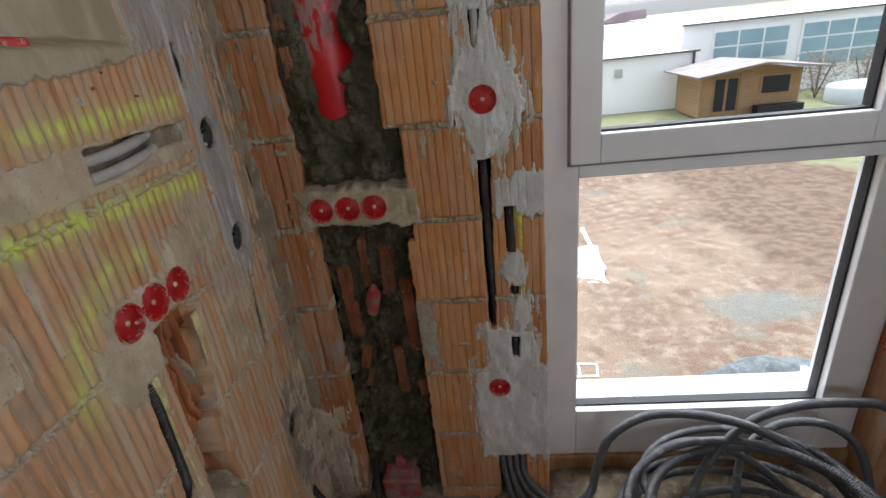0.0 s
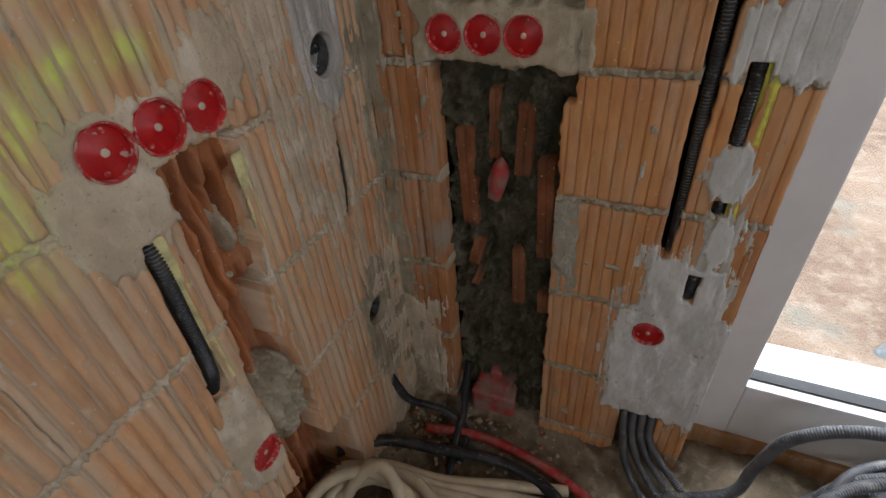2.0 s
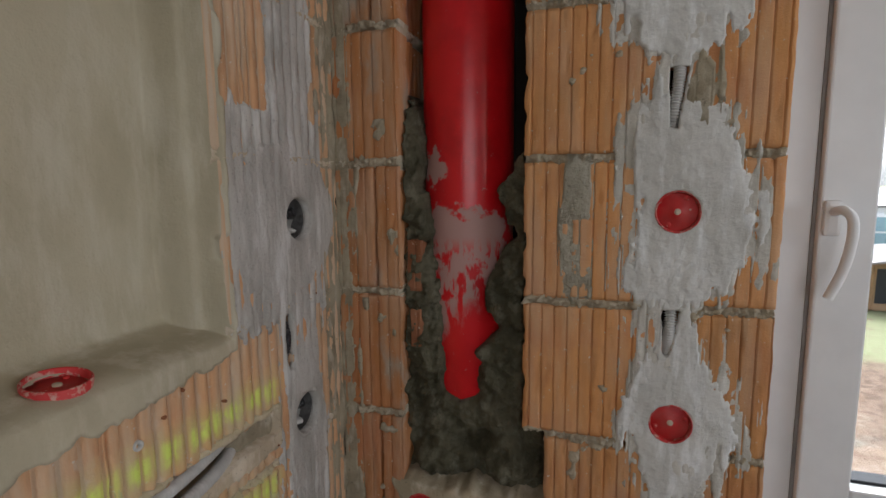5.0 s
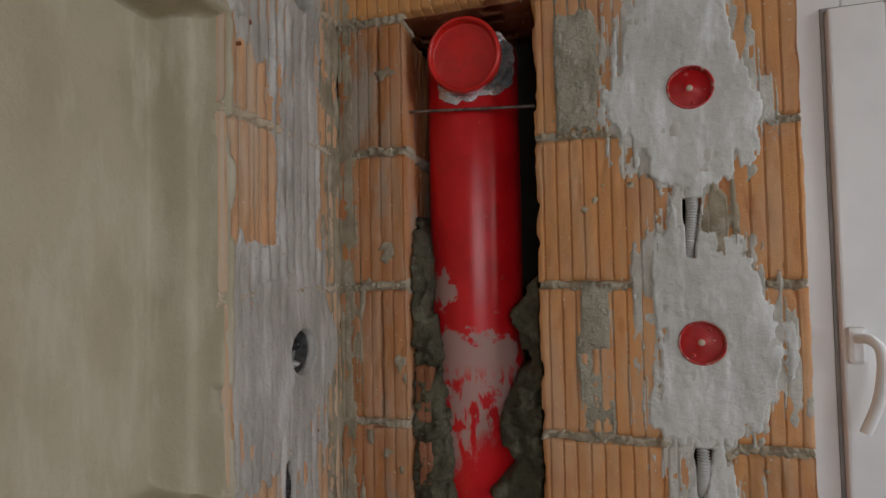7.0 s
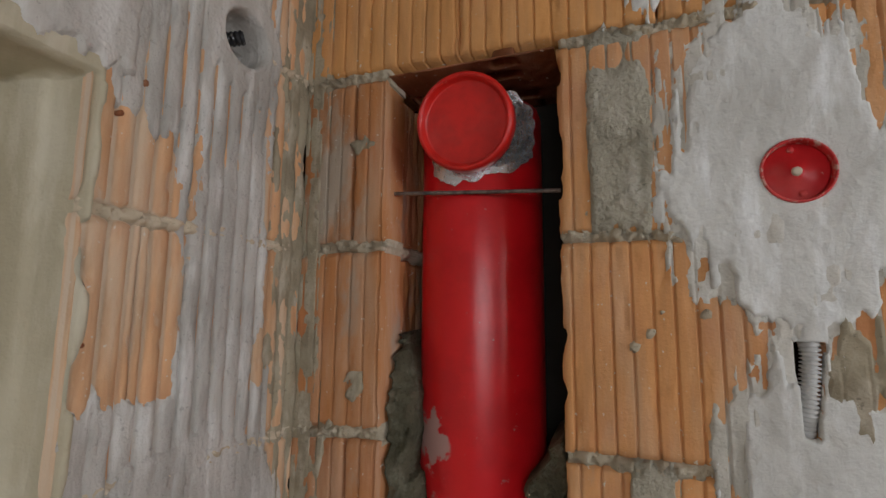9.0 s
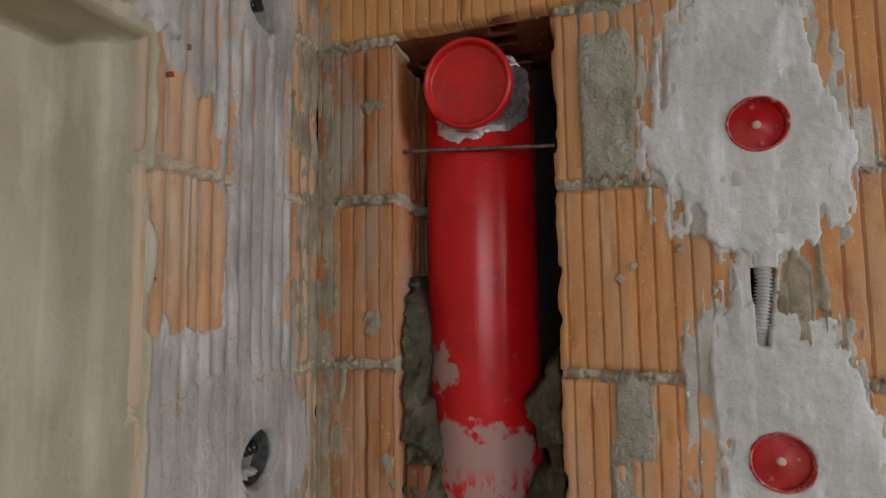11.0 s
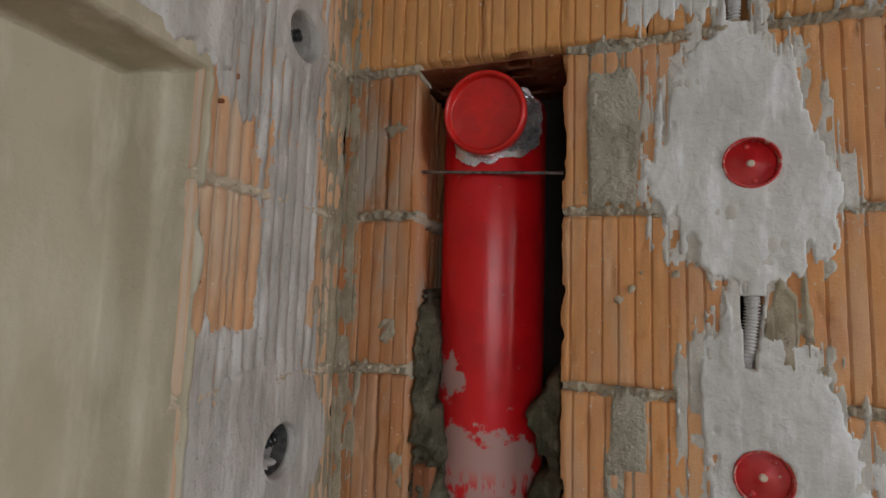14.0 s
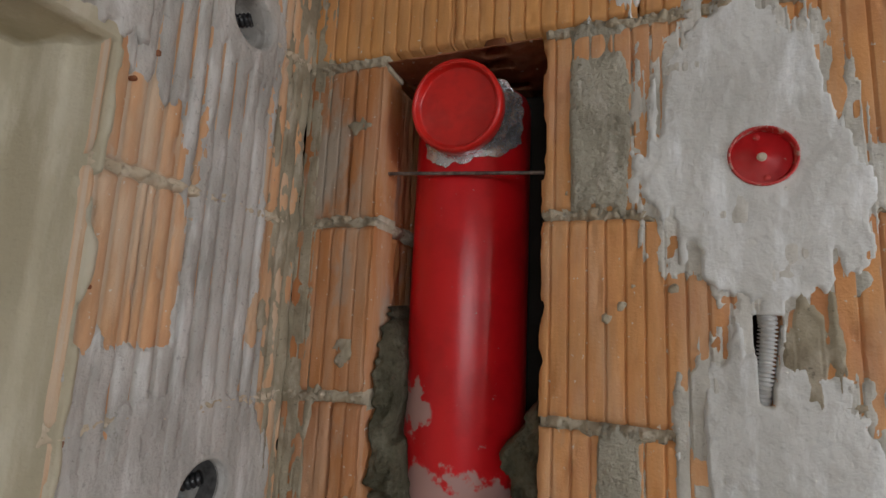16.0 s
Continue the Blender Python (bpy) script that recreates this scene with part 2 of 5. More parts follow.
PALE_TUBE = plain("pale_grey_corrugated_plastic", (0.55, 0.54, 0.52), 0.5, 0.1, 25)
BEIGE_TUBE = plain("beige_plastic_pipe", (0.58, 0.49, 0.34), 0.5, 0.14, 14)
STEEL = plain("rusty_steel_rod", (0.26, 0.22, 0.20), 0.55, 0.3, 90, 0.7)
TAPE = plain("silver_duct_tape", (0.78, 0.79, 0.81), 0.26, 0.06, 40, 0.75)
YELLOW_FOAM = plain("yellow_paint_line", (0.74, 0.68, 0.34), 0.8, 0.2, 40)
YELLOW_PAINT = plain("bright_yellow_paint_line", (0.74, 0.72, 0.12), 0.8, 0.2, 40)
TIMBER = brick_material("rough_timber", (0.40, 0.22, 0.09), 0.4, 0.66, 0.8)
CONCRETE = mortar_material("dusty_concrete_floor", (0.29, 0.235, 0.16), (0.17, 0.138, 0.095), (0.40, 0.34, 0.25))
PAINT = mortar_material("rough_room_plaster", (0.38, 0.32, 0.25), (0.30, 0.25, 0.20), (0.46, 0.40, 0.33))
# Cup tone darkened to carry the shade inside the box holes.
CUP_SHADE = plain("dark_shade_cup", (0.13, 0.125, 0.12), 0.8, 0.3, 60)
# Near-black that stands for the shade inside gaps and holes.
VOID_SHADE = plain("void_shade_black", (0.03, 0.025, 0.02), 0.9)


# ---- mesh helpers ----
def lattice(ix, iy, seed):
    h = (ix.astype(np.int64) * 374761393 + iy.astype(np.int64) * 668265263 + seed * 974634541) & 0xFFFFFFFF
    h = ((h ^ (h >> 13)) * 1274126177) & 0xFFFFFFFF
    return ((h ^ (h >> 16)) & 0xFFFF) / 65535.0


def vnoise(x, y, seed=0):
    x, y = np.asarray(x, float), np.asarray(y, float)
    ix, iy = np.floor(x), np.floor(y)
    fx, fy = x - ix, y - iy
    fx, fy = fx * fx * (3 - 2 * fx), fy * fy * (3 - 2 * fy)
    a, b = lattice(ix, iy, seed), lattice(ix + 1, iy, seed)
    c, d = lattice(ix, iy + 1, seed), lattice(ix + 1, iy + 1, seed)
    return (a + (b - a) * fx) * (1 - fy) + (c + (d - c) * fx) * fy - 0.5


def fbm(x, y, seed=0, octaves=4):
    total, amp = 0.0, 1.0
    for k in range(octaves):
        total = total + amp * vnoise(np.asarray(x) * 2 ** k, np.asarray(y) * 2 ** k, seed + k * 17)
        amp *= 0.5
    return total


def smooth(a, b, v):
    t = np.clip((np.asarray(v, float) - a) / (b - a), 0, 1)
    return t * t * (3 - 2 * t)


def north(u, v, h):
    return np.stack([u, -h, v], -1)


def west(u, v, h):
    return np.stack([h, -u, v], -1)


def level(u, v, h):
    return np.stack([u, v, h], -1)


def mesh_object(name, verts, faces, material, parent=None, label="", flat=False):
    me = bpy.data.meshes.new(name)
    me.from_pydata(np.asarray(verts, float).tolist(), [], np.asarray(faces).tolist() if isinstance(faces, np.ndarray) else faces)
    me.materials.append(material)
    if not flat:
        me.polygons.foreach_set("use_smooth", [True] * len(me.polygons))
    me.update()
    ob = new(name, me)
    if parent:
        ob.parent = parent
        ob.matrix_parent_inverse = parent.matrix_world.inverted()
    if label:
        tagged(ob, label)
    return ob


def even_edges(u2, v2, ok, idx):
    """Draws the cut edges of a grid into even lines."""
    pad = np.pad(ok, 1)
    level = pad[:-1, 1:-1] != pad[1:, 1:-1]
    upright = pad[1:-1, :-1] != pad[1:-1, 1:]
    p = np.concatenate([idx[:, :-1][level], idx[:-1, :][upright]])
    q = np.concatenate([idx[:, 1:][level], idx[1:, :][upright]])
    count = np.bincount(np.concatenate([p, q]), minlength=idx.size)
    rim = np.zeros(idx.shape, bool)
    rim[0, :] = rim[-1, :] = rim[:, 0] = rim[:, -1] = True
    free = (count > 0) & ~rim.ravel()
    flat = [u2.ravel().copy(), v2.ravel().copy()]
    for c in flat:
        total = np.bincount(p, c[q], idx.size) + np.bincount(q, c[p], idx.size)
        c[free] = 0.42 * c[free] + 0.58 * total[free] / count[free]
    return flat[0].reshape(u2.shape), flat[1].reshape(u2.shape)


def sheet(name, us, vs, place, height, material, parent=None, keep=None, depth=0.03, wobble=0.0, seed=0, label="", crease=False):
    """A relief over the grid us x vs, with sides that go back by depth."""
    uu, vv = np.meshgrid(us, vs)
    hh = height(uu, vv)
    u2, v2 = uu, vv
    if wobble:
        near = np.minimum(np.minimum(uu - us[0], us[-1] - uu), np.minimum(vv - vs[0], vs[-1] - vv))
        w = wobble * (0.10 + 0.9 * smooth(0.018, 0.0, near))
        u2 = uu + w * fbm(vv * 40 + 7, uu * 40, seed + 3, 3)
        v2 = vv + w * fbm(uu * 40, vv * 40 + 5, seed + 9, 3)
    ny, nx = uu.shape
    ok = np.ones((ny - 1, nx - 1), bool)
    idx = np.arange(nx * ny).reshape(ny, nx)
    if keep is not None:
        k = keep(uu, vv)
        ok = k[:-1, :-1] & k[1:, :-1] & k[:-1, 1:] & k[1:, 1:]
        u2, v2 = even_edges(u2, v2, ok, idx)
    top = place(u2, v2, hh).reshape(-1, 3)
    low = place(u2, v2, np.full_like(hh, -depth)).reshape(-1, 3)
    flip = place is west
    a, b, c, d = idx[:-1, :-1], idx[:-1, 1:], idx[1:, 1:], idx[1:, :-1]
    order = (a, d, c, b) if flip else (a, b, c, d)
    faces = [np.stack([q[ok] for q in order], -1)]
    pad = np.pad(ok, 1)
    m = nx * ny
    for (e0, e1), out in (((a, b), pad[:-2, 1:-1]), ((b, c), pad[1:-1, 2:]), ((c, d), pad[2:, 1:-1]), ((d, a), pad[1:-1, :-2])):
        s = ok & ~out
        p, q = e0[s], e1[s]
        f = np.stack([q, p, p + m, q + m], -1)
        faces.append(f[:, ::-1] if flip else f)
    faces = np.concatenate(faces)
    verts = np.concatenate([top, low])
    used, inverse = np.unique(faces, return_inverse=True)
    return mesh_object(name, verts[used], inverse.reshape(faces.shape), material, parent, label, flat=crease)


def bm_part(name, bm, material, parent=None, label="", bevel=0.0, smoothed=False):
    if bevel:
        bmesh.ops.bevel(bm, geom=bm.edges[:], offset=bevel, segments=2, profile=0.6, affect="EDGES")
    me = bpy.data.meshes.new(name)
    bm.to_mesh(me)
    bm.free()
    me.materials.append(material)
    if smoothed:
        me.polygons.foreach_set("use_smooth", [True] * len(me.polygons))
    ob = new(name, me)
    if parent:
        ob.parent = parent
        ob.matrix_parent_inverse = parent.matrix_world.inverted()
    if label:
        tagged(ob, label)
    return ob


def box(lo, hi):
    bm = bmesh.new()
    size = [b - a for a, b in zip(lo, hi)]
    mid = [(a + b) / 2 for a, b in zip(lo, hi)]
    bmesh.ops.create_cube(bm, size=1, matrix=Matrix.Translation(mid) @ Matrix.Diagonal((*size, 1)))
    return bm


def block(name, lo, hi, material, parent=None, label="", bevel=0.0):
    return bm_part(name, box(lo, hi), material, parent, label, bevel)


def empty(name, at, label, category, group="", kind=""):
    ob = new(name)
    ob.location = at
    bpy.context.view_layer.update()
    return tagged(ob, label, category, group, kind)


def lathe(name, rings, pose_m, material, parent, n=40, label="", teeth=0.0):
    """rings: (radius, height) along the local z axis; radius 0 closes it."""
    ang = np.arange(n) * 2 * np.pi / n
    verts, faces = [], []
    for k, (r, h) in enumerate(rings):
        rr = r * (1 + teeth * (np.arange(n) % 2)) if teeth and 0 < k < len(rings) - 1 else r + 0 * ang
        verts += [pose_m @ Vector((float(q) * math.cos(t), float(q) * math.sin(t), h)) for q, t in zip(rr, ang)]
    for k in range(len(rings) - 1):
        for i in range(n):
            j = (i + 1) % n
            faces.append((k * n + i, k * n + j, (k + 1) * n + j, (k + 1) * n + i))
    return mesh_object(name, [tuple(v) for v in verts], faces, material, parent, label)


def curve_points(ctrl, step):
    """A smooth line through the given points, at even steps."""
    p = np.array(ctrl, float)
    p = np.vstack([2 * p[0] - p[1], p, 2 * p[-1] - p[-2]])
    out = []
    for i in range(1, len(p) - 2):
        t = np.linspace(0, 1, 24, endpoint=False)[:, None]
        a, b, c, d = p[i - 1], p[i], p[i + 1], p[i + 2]
        out.append(0.5 * (2 * b + (c - a) * t + (2 * a - 5 * b + 4 * c - d) * t ** 2 + (3 * b - a - 3 * c + d) * t ** 3))
    out = np.vstack(out + [p[-2][None]])
    s = np.concatenate([[0], np.cumsum(np.linalg.norm(np.diff(out, axis=0), axis=1))])
    q = np.arange(0, s[-1], step)
    return np.stack([np.interp(q, s, out[:, k]) for k in range(3)], -1)


def tube(name, ctrl, radius, material, parent=None, ridge=0.0, step=0.002, n=10, label="", end=True):
    pts = curve_points(ctrl, step)
    tan = np.gradient(pts, axis=0)
    tan /= np.linalg.norm(tan, axis=1)[:, None] + 1e-9
    ref = np.array([0.13, 0.31, 0.94])
    side = np.cross(tan, ref)
    side /= np.linalg.norm(side, axis=1)[:, None] + 1e-9
    up = np.cross(side, tan)
    r = radius * (1 - ridge * (np.arange(len(pts)) % 4 >= 2))
    ang = np.arange(n) * 2 * np.pi / n
    ring = side[:, None] * np.cos(ang)[None, :, None] + up[:, None] * np.sin(ang)[None, :, None]
    verts = (pts[:, None] + ring * r[:, None, None]).reshape(-1, 3)
    k = np.arange(len(pts) - 1)[:, None] * n
    i, j = np.arange(n)[None], (np.arange(n)[None] + 1) % n
    faces = np.stack([k + i, k + j, k + n + j, k + n + i], -1).reshape(-1, 4)
    return mesh_object(name, verts, faces, material, parent, label)


# ---- structure of the room ----
EAST, SOUTH, TOP = 3.4, -4.0, 2.66
JOINT = [0.05 + 0.25 * k for k in range(-1, 12)]
wall_north = tagged(new("wall_north"), "bare orange hollow clay brick wall with mortar smears", "wall", kind="structure")
wall_west = tagged(new("wall_west"), "dusty ribbed clay brick wall with plaster patches", "wall", kind="structure")
# Back of the chase, coloured near-black for the shade beside the pipe.
block("wall_core", (-0.40, 0.175, -0.10), (0.765, 0.225, TOP), VOID_SHADE, wall_north)
block("reveal", (0.715, 0.037, -0.05), (0.7645, 0.174, 2.30), BRICK_DIRTY_DIM, wall_north)
block("window_pier", (1.785, 0.004, -0.10), (EAST, 0.225, TOP), BRICK_DIRTY_DIM, wall_north)
block("lintel_core", (0.766, 0.03, 2.315), (1.785, 0.225, TOP), BRICK_DIRTY_DIM, wall_north)
block("wall_core", (-0.40, SOUTH, -0.10), (-0.165, 0.175, TOP), BRICK_RAW, wall_west)
block("rear_facing", (-0.165, SOUTH, -0.10), (-0.003, -1.62, TOP), PAINT, wall_west)
floor = block("floor", (-0.40, SOUTH - 0.3, -0.30), (EAST + 0.3, 0.225, -0.012), CONCRETE)
tagged(floor, "dusty rough concrete floor with mortar crumbs", "floor", kind="structure")
ceiling = block("ceiling", (-0.40, SOUTH - 0.3, TOP), (EAST + 0.3, 0.36, TOP + 0.2), PAINT)
tagged(ceiling, "bare concrete ceiling slab", "ceiling", kind="structure")
# Unseen east and south walls; their openings are added for the fill lamps.
wall_east = tagged(new("wall_east"), "plain plastered room wall out of view with an added opening", "wall", kind="structure")
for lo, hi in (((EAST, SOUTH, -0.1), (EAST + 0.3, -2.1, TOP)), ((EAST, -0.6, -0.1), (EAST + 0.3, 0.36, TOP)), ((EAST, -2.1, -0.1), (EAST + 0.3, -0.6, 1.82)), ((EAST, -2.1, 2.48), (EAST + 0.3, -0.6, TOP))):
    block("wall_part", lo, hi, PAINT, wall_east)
wall_south = tagged(new("wall_south"), "plain rear wall out of view with an added wide opening", "wall", kind="structure")
block("wall_side", (-0.165, SOUTH - 0.3, -0.1), (0.6, SOUTH, TOP), PAINT, wall_south)
block("wall_side", (2.8, SOUTH - 0.3, -0.1), (EAST, SOUTH, TOP), PAINT, wall_south)
block("wall_sill", (0.6, SOUTH - 0.3, -0.1), (2.8, SOUTH, 1.60), PAINT, wall_south)
block("wall_head", (0.6, SOUTH - 0.3, 2.4), (2.8, SOUTH, TOP), PAINT, wall_south)

# ---- carving of the two brick walls ----
PITCH, GROOVE = 0.0217, 0.0042
WEST_HOLES = ((0.134, 0.49), (0.134, 1.096), (0.134, 1.35), (0.134, 1.701), (0.134, 2.304))
NORTH_SOCKETS = ((0.618, 0.489), (0.622, 1.351), (0.618, 1.709), (0.614, 2.110))
NORTH_SLOTS = ((0.600, 0.631, 0.700, 1.205, 0.011), (0.660, 0.690, 0.945, 1.076, 0.006), (0.668, 0.694, 0.812, 0.842, 0.0),
               (0.662, 0.686, 0.600, 0.672, 0.004), (0.5975, 0.6250, 1.842, 1.934, 0.014), (0.602, 0.628, 1.468, 1.546, 0.014),
               (0.589, 0.617, 2.310, 2.358, 0.0), (0.600, 0.690, 0.0, 0.205, 0.004))


def inside_box(u, v, u0, u1, v0, v1):
    """Distance to the edge of a rectangle, positive within."""
    return np.minimum(np.minimum(u - u0, u1 - u), np.minimum(v - v0, v1 - v))


def inside_oval(u, v, cu, cv, ru, rv):
    return (1 - np.sqrt(((u - cu) / ru) ** 2 + ((v - cv) / rv) ** 2)) * min(ru, rv)


def chase(u, v):
    """The pipe's chase in the north wall: positive within."""
    rag = 0.006 * fbm(u * 20, v * 55, 5, 3)
    d = inside_box(u, v, 0.134, 0.371, 1.29, 2.30)
    d = np.maximum(d, inside_box(u, v, 0.134, 0.412, 1.0, 1.30))
    d = np.maximum(d, inside_box(u, v, 0.144, 0.392, -0.1, 1.03))
    return d + rag


def north_cut(u, v):
    d = chase(u, v)
    for u0, u1, v0, v1, lean in NORTH_SLOTS:
        taper = lean * np.clip((v1 - v) / (v1 - v0), 0, 1)
        d = np.maximum(d, inside_box(u, v, u0 + 0.3 * taper, u1 - taper, v0, v1) - 0.0002 + 0.0020 * fbm(u * 60, v * 45, 8, 3))
    for cu, cv in NORTH_SOCKETS:
        d = np.maximum(d, inside_oval(u, v, cu, cv, 0.0315, 0.0315))
    return d


def west_cut(u, v):
    rag = 0.010 * fbm(u * 45, v * 25, 15, 3)
    d = inside_box(u, v, 0.312, 3.0, 1.520, 2.170)
    d = np.maximum(d, inside_box(u, v, 0.21, 3.0, 1.330, 1.392) + rag)
    down = 1.05 - v
    d = np.maximum(d, np.minimum(np.minimum(u - 0.362 - 0.16 * down, 0.500 + 0.02 * down - u), np.minimum(v - 0.62, 1.065 - v)) + rag)
    d = np.maximum(d, inside_box(u, v, 0.395, 0.508, 0.28, 0.67) + rag)
    d = np.maximum(d, inside_box(u, v, 0.33, 0.57, -0.1, 0.335) + rag)
    d = np.maximum(d, inside_box(u, v, 0.5385 - 0.04 * (v - 0.84), 0.5700 - 0.04 * (v - 0.84), 0.690, 0.985) + 0.1 * rag)
    lean = u - 0.10 * (0.96 - v)
    d = np.maximum(d, inside_box(lean, v, 0.1235, 0.1425, 0.69, 0.98) + 0.3 * rag)
    d = np.maximum(d, inside_box(u, v, 0.165, 0.184, 1.445, 1.540) + 0.3 * rag)
    for cu, cv in WEST_HOLES:
        d = np.maximum(d, inside_oval(u, v, cu, cv, 0.037, 0.039))
    for cu in (0.404, 0.474, 0.546):
        d = np.maximum(d, inside_oval(u, v, cu, 1.107, 0.0315, 0.0315))
    d = np.maximum(d, inside_oval(u, v, 0.545, 0.50, 0.0300, 0.0300))
    return d


def rib(u, shift=0.0, rounded=False):
    """Height of the ribbed brick face: narrow grooves between flat ribs, or rounded ribs."""
    d = np.abs((u - shift + PITCH / 2) % PITCH - PITCH / 2)
    if rounded:
        return -0.0050 * (1 - smooth(0.0006, 0.0034, d)) + 0.0016 * smooth(0.002, 0.0105, d)
    return -GROOVE * (1 - smooth(0.0007, 0.0020, d)) + 0.0004 * smooth(0.002, 0.009, d)


def rib_steps(u0, u1, shift=0.0):
    marks = [u0, u1]
    k0, k1 = math.floor((u0 - shift) / PITCH) - 1, math.ceil((u1 - shift) / PITCH) + 1
    for k in range(k0, k1):
        c = shift + k * PITCH
        marks += [c - 0.0031, c - 0.0020, c - 0.0007, c + 0.0007, c + 0.0020, c + 0.0031, c + 0.0070, c + 0.0109, c + 0.0148]
    return np.array(sorted({round(m, 5) for m in marks if u0 <= m <= u1}))


def brick(place, parent, u0, u1, v0, v1, material, seed, cut=None, shift=0.0, out=0.0, depth=0.155, fine=0.007):
    us = rib_steps(u0, u1, shift)
    vs = np.linspace(v0, v1, max(4, int((v1 - v0) / fine)))

    def height(u, v):
        h = out + rib(u, shift, place is west) + 0.0010 * fbm(u * 40, v * 5, seed, 3)
        chips = smooth(0.30, 0.5, fbm(u * 75, v * 40, seed + 40, 3))
        edge = np.minimum(np.minimum(u - u0, u1 - u), np.minimum(v - v0, v1 - v))
        return h - 0.0030 * chips - 0.004 * smooth(0.005, 0.0, edge)

    keep = None if cut is None else (lambda u, v: cut(u, v) < 0)
    if keep is not None and not keep(*np.meshgrid(us, vs)).any():
        return None
    return sheet("brick", us, vs, place, height, material, parent, keep, depth, 0.0024, seed)


def joint(place, parent, u0, u1, v, material, seed, cut=None, proud=-0.0008):
    def height(u, w):
        across = np.abs(w - v + 0.007 * fbm(u * 30, 0 * w, seed + 8, 3)) / 0.011
        lump = 0.008 * fbm(u * 90, w * 90, seed, 4) + 0.014 * fbm(u * 230, w * 230, seed + 2, 2) + 0.006 * fbm(u * 17, 0 * w, seed + 5, 2)
        return (proud + lump) * (1 - np.minimum(across, 1) ** 2) - 0.012 * smooth(0.45, 1.0, across)
    us = np.arange(u0, u1, 0.0027)
    keep = None if cut is None else (lambda u, w: cut(u, w) < 0)
    sheet("mortar_joint", us, np.linspace(v - 0.0135, v + 0.0135, 10), place, height, material, parent, keep, 0.06, 0.004, seed)


def patch(name, place, parent, mask, u0, u1, v0, v1, thick, material, seed, cut=None, ribs=0.0, shift=0.0, streak=0.016, step=0.005, relief=0.0022, label="", edge=0.006):
    def field(u, v):
        return mask(u, v) + streak * fbm(u * 92, v * 10, seed, 4) + 0.25 * streak * fbm(u * 140, v * 110, seed + 2, 2)

    def height(u, v):
        on = smooth(-0.004, edge, field(u, v))
        return -0.0052 + (thick + 0.0052) * on + ribs * (0.25 + 0.75 * smooth(-0.25, 0.25, fbm(u * 14, v * 5, seed + 11, 3))) * rib(u, shift, place is west) + (relief * fbm(u * 22, v * 22, seed + 7, 4) + 0.0011 * fbm(u * 150, v * 70, seed + 13, 2)) * on

    def keep(u, v):
        k = field(u, v) > -0.007
        return k if cut is None else k & (cut(u, v) < 0)

    us = rib_steps(u0, u1, shift) if ribs else np.arange(u0, u1 + step, step)
    if not keep(*np.meshgrid(us, np.arange(v0, v1, 0.01))).any():
        return None
    return sheet(name, us, np.arange(v0, v1 + step, step), place, height, material, parent, keep, 0.008, 0.0, seed, label)


def between(u, v, heights, lefts, rights):
    """Distance to the edge of an upright patch whose sides vary with the height."""
    side = np.minimum(u - np.interp(v, heights, lefts), np.interp(v, heights, rights) - u)
    return np.minimum(side, np.minimum(v - heights[0], heights[-1] - v))


def gypsum_high(u, v):
    return between(u, v, (1.545, 1.580, 1.635, 1.730, 1.780, 1.815, 1.870, 1.890, 1.950, 1.975, 2.040, 2.065, 2.130, 2.190, 2.270, 2.292, 2.345),
                   (0.586, 0.546, 0.549, 0.546, 0.538, 0.535, 0.546, 0.575, 0.592, 0.538, 0.513, 0.488, 0.495, 0.496, 0.520, 0.575, 0.582),
                   (0.644, 0.692, 0.726, 0.744, 0.708, 0.700, 0.681, 0.634, 0.634, 0.682, 0.701, 0.722, 0.694, 0.683, 0.655, 0.625, 0.622))


def gypsum_mid(u, v):
    return between(u, v, (1.205, 1.250, 1.290, 1.340, 1.385, 1.430, 1.470, 1.505, 1.555),
                   (0.597, 0.571, 0.554, 0.537, 0.543, 0.556, 0.578, 0.577, 0.600),
                   (0.634, 0.682, 0.707, 0.721, 0.714, 0.690, 0.672, 0.659, 0.638))


def gypsum_low(u, v):
    d = inside_box(u, v, 0.540, 0.80, 0.20, 0.565)
    d = np.maximum(d, inside_box(u, v, 0.585, 0.735, 0.50, 0.70))
    return np.maximum(d, inside_oval(u, v, 0.695, 0.745, 0.030, 0.07))


# ---- north wall: bricks, joints, patches ----
for k in range(len(JOINT) - 1):
    v0, v1 = max(JOINT[k] + 0.006, -0.012), min(JOINT[k + 1] - 0.006, TOP)
    if v1 - v0 < 0.03:
        continue
    if v0 < 2.29:
        for u0, u1 in ((-0.004, 0.0812), (0.0832, 0.133)) if k % 2 else ((-0.004, 0.133),):
            brick(north, wall_north, u0, u1, v0, v1, BRICK_DIRTY_DIM, 100 + k + int(u1 * 300), north_cut, 0.0192, depth=0.062)
        split = 0.600 if k % 2 == 0 else (0.412 if k < 6 else 0.450)
        for u0, u1, shift in ((0.371, split - 0.0006, 0.0141 + 0.004 * (k % 2)), (split + 0.0006, 0.765, 0.0029 + 0.008 * (k % 3))):
            brick(north, wall_north, u0, u1, v0, v1, BRICK, 140 + 7 * k + int(u0 * 10), north_cut, shift, depth=0.036)
    else:
        for m, (u0, u1) in enumerate(((-0.004, 0.239), (0.242, 0.487), (0.490, 0.757), (0.760, 1.010), (1.013, 1.263), (1.266, 1.516), (1.519, 1.785))):
            brick(north, wall_north, u0, u1 + 0.001, v0 + 0.004, v1, BRICK_CLEAN, 300 + 9 * k + m, north_cut, 0.0183)
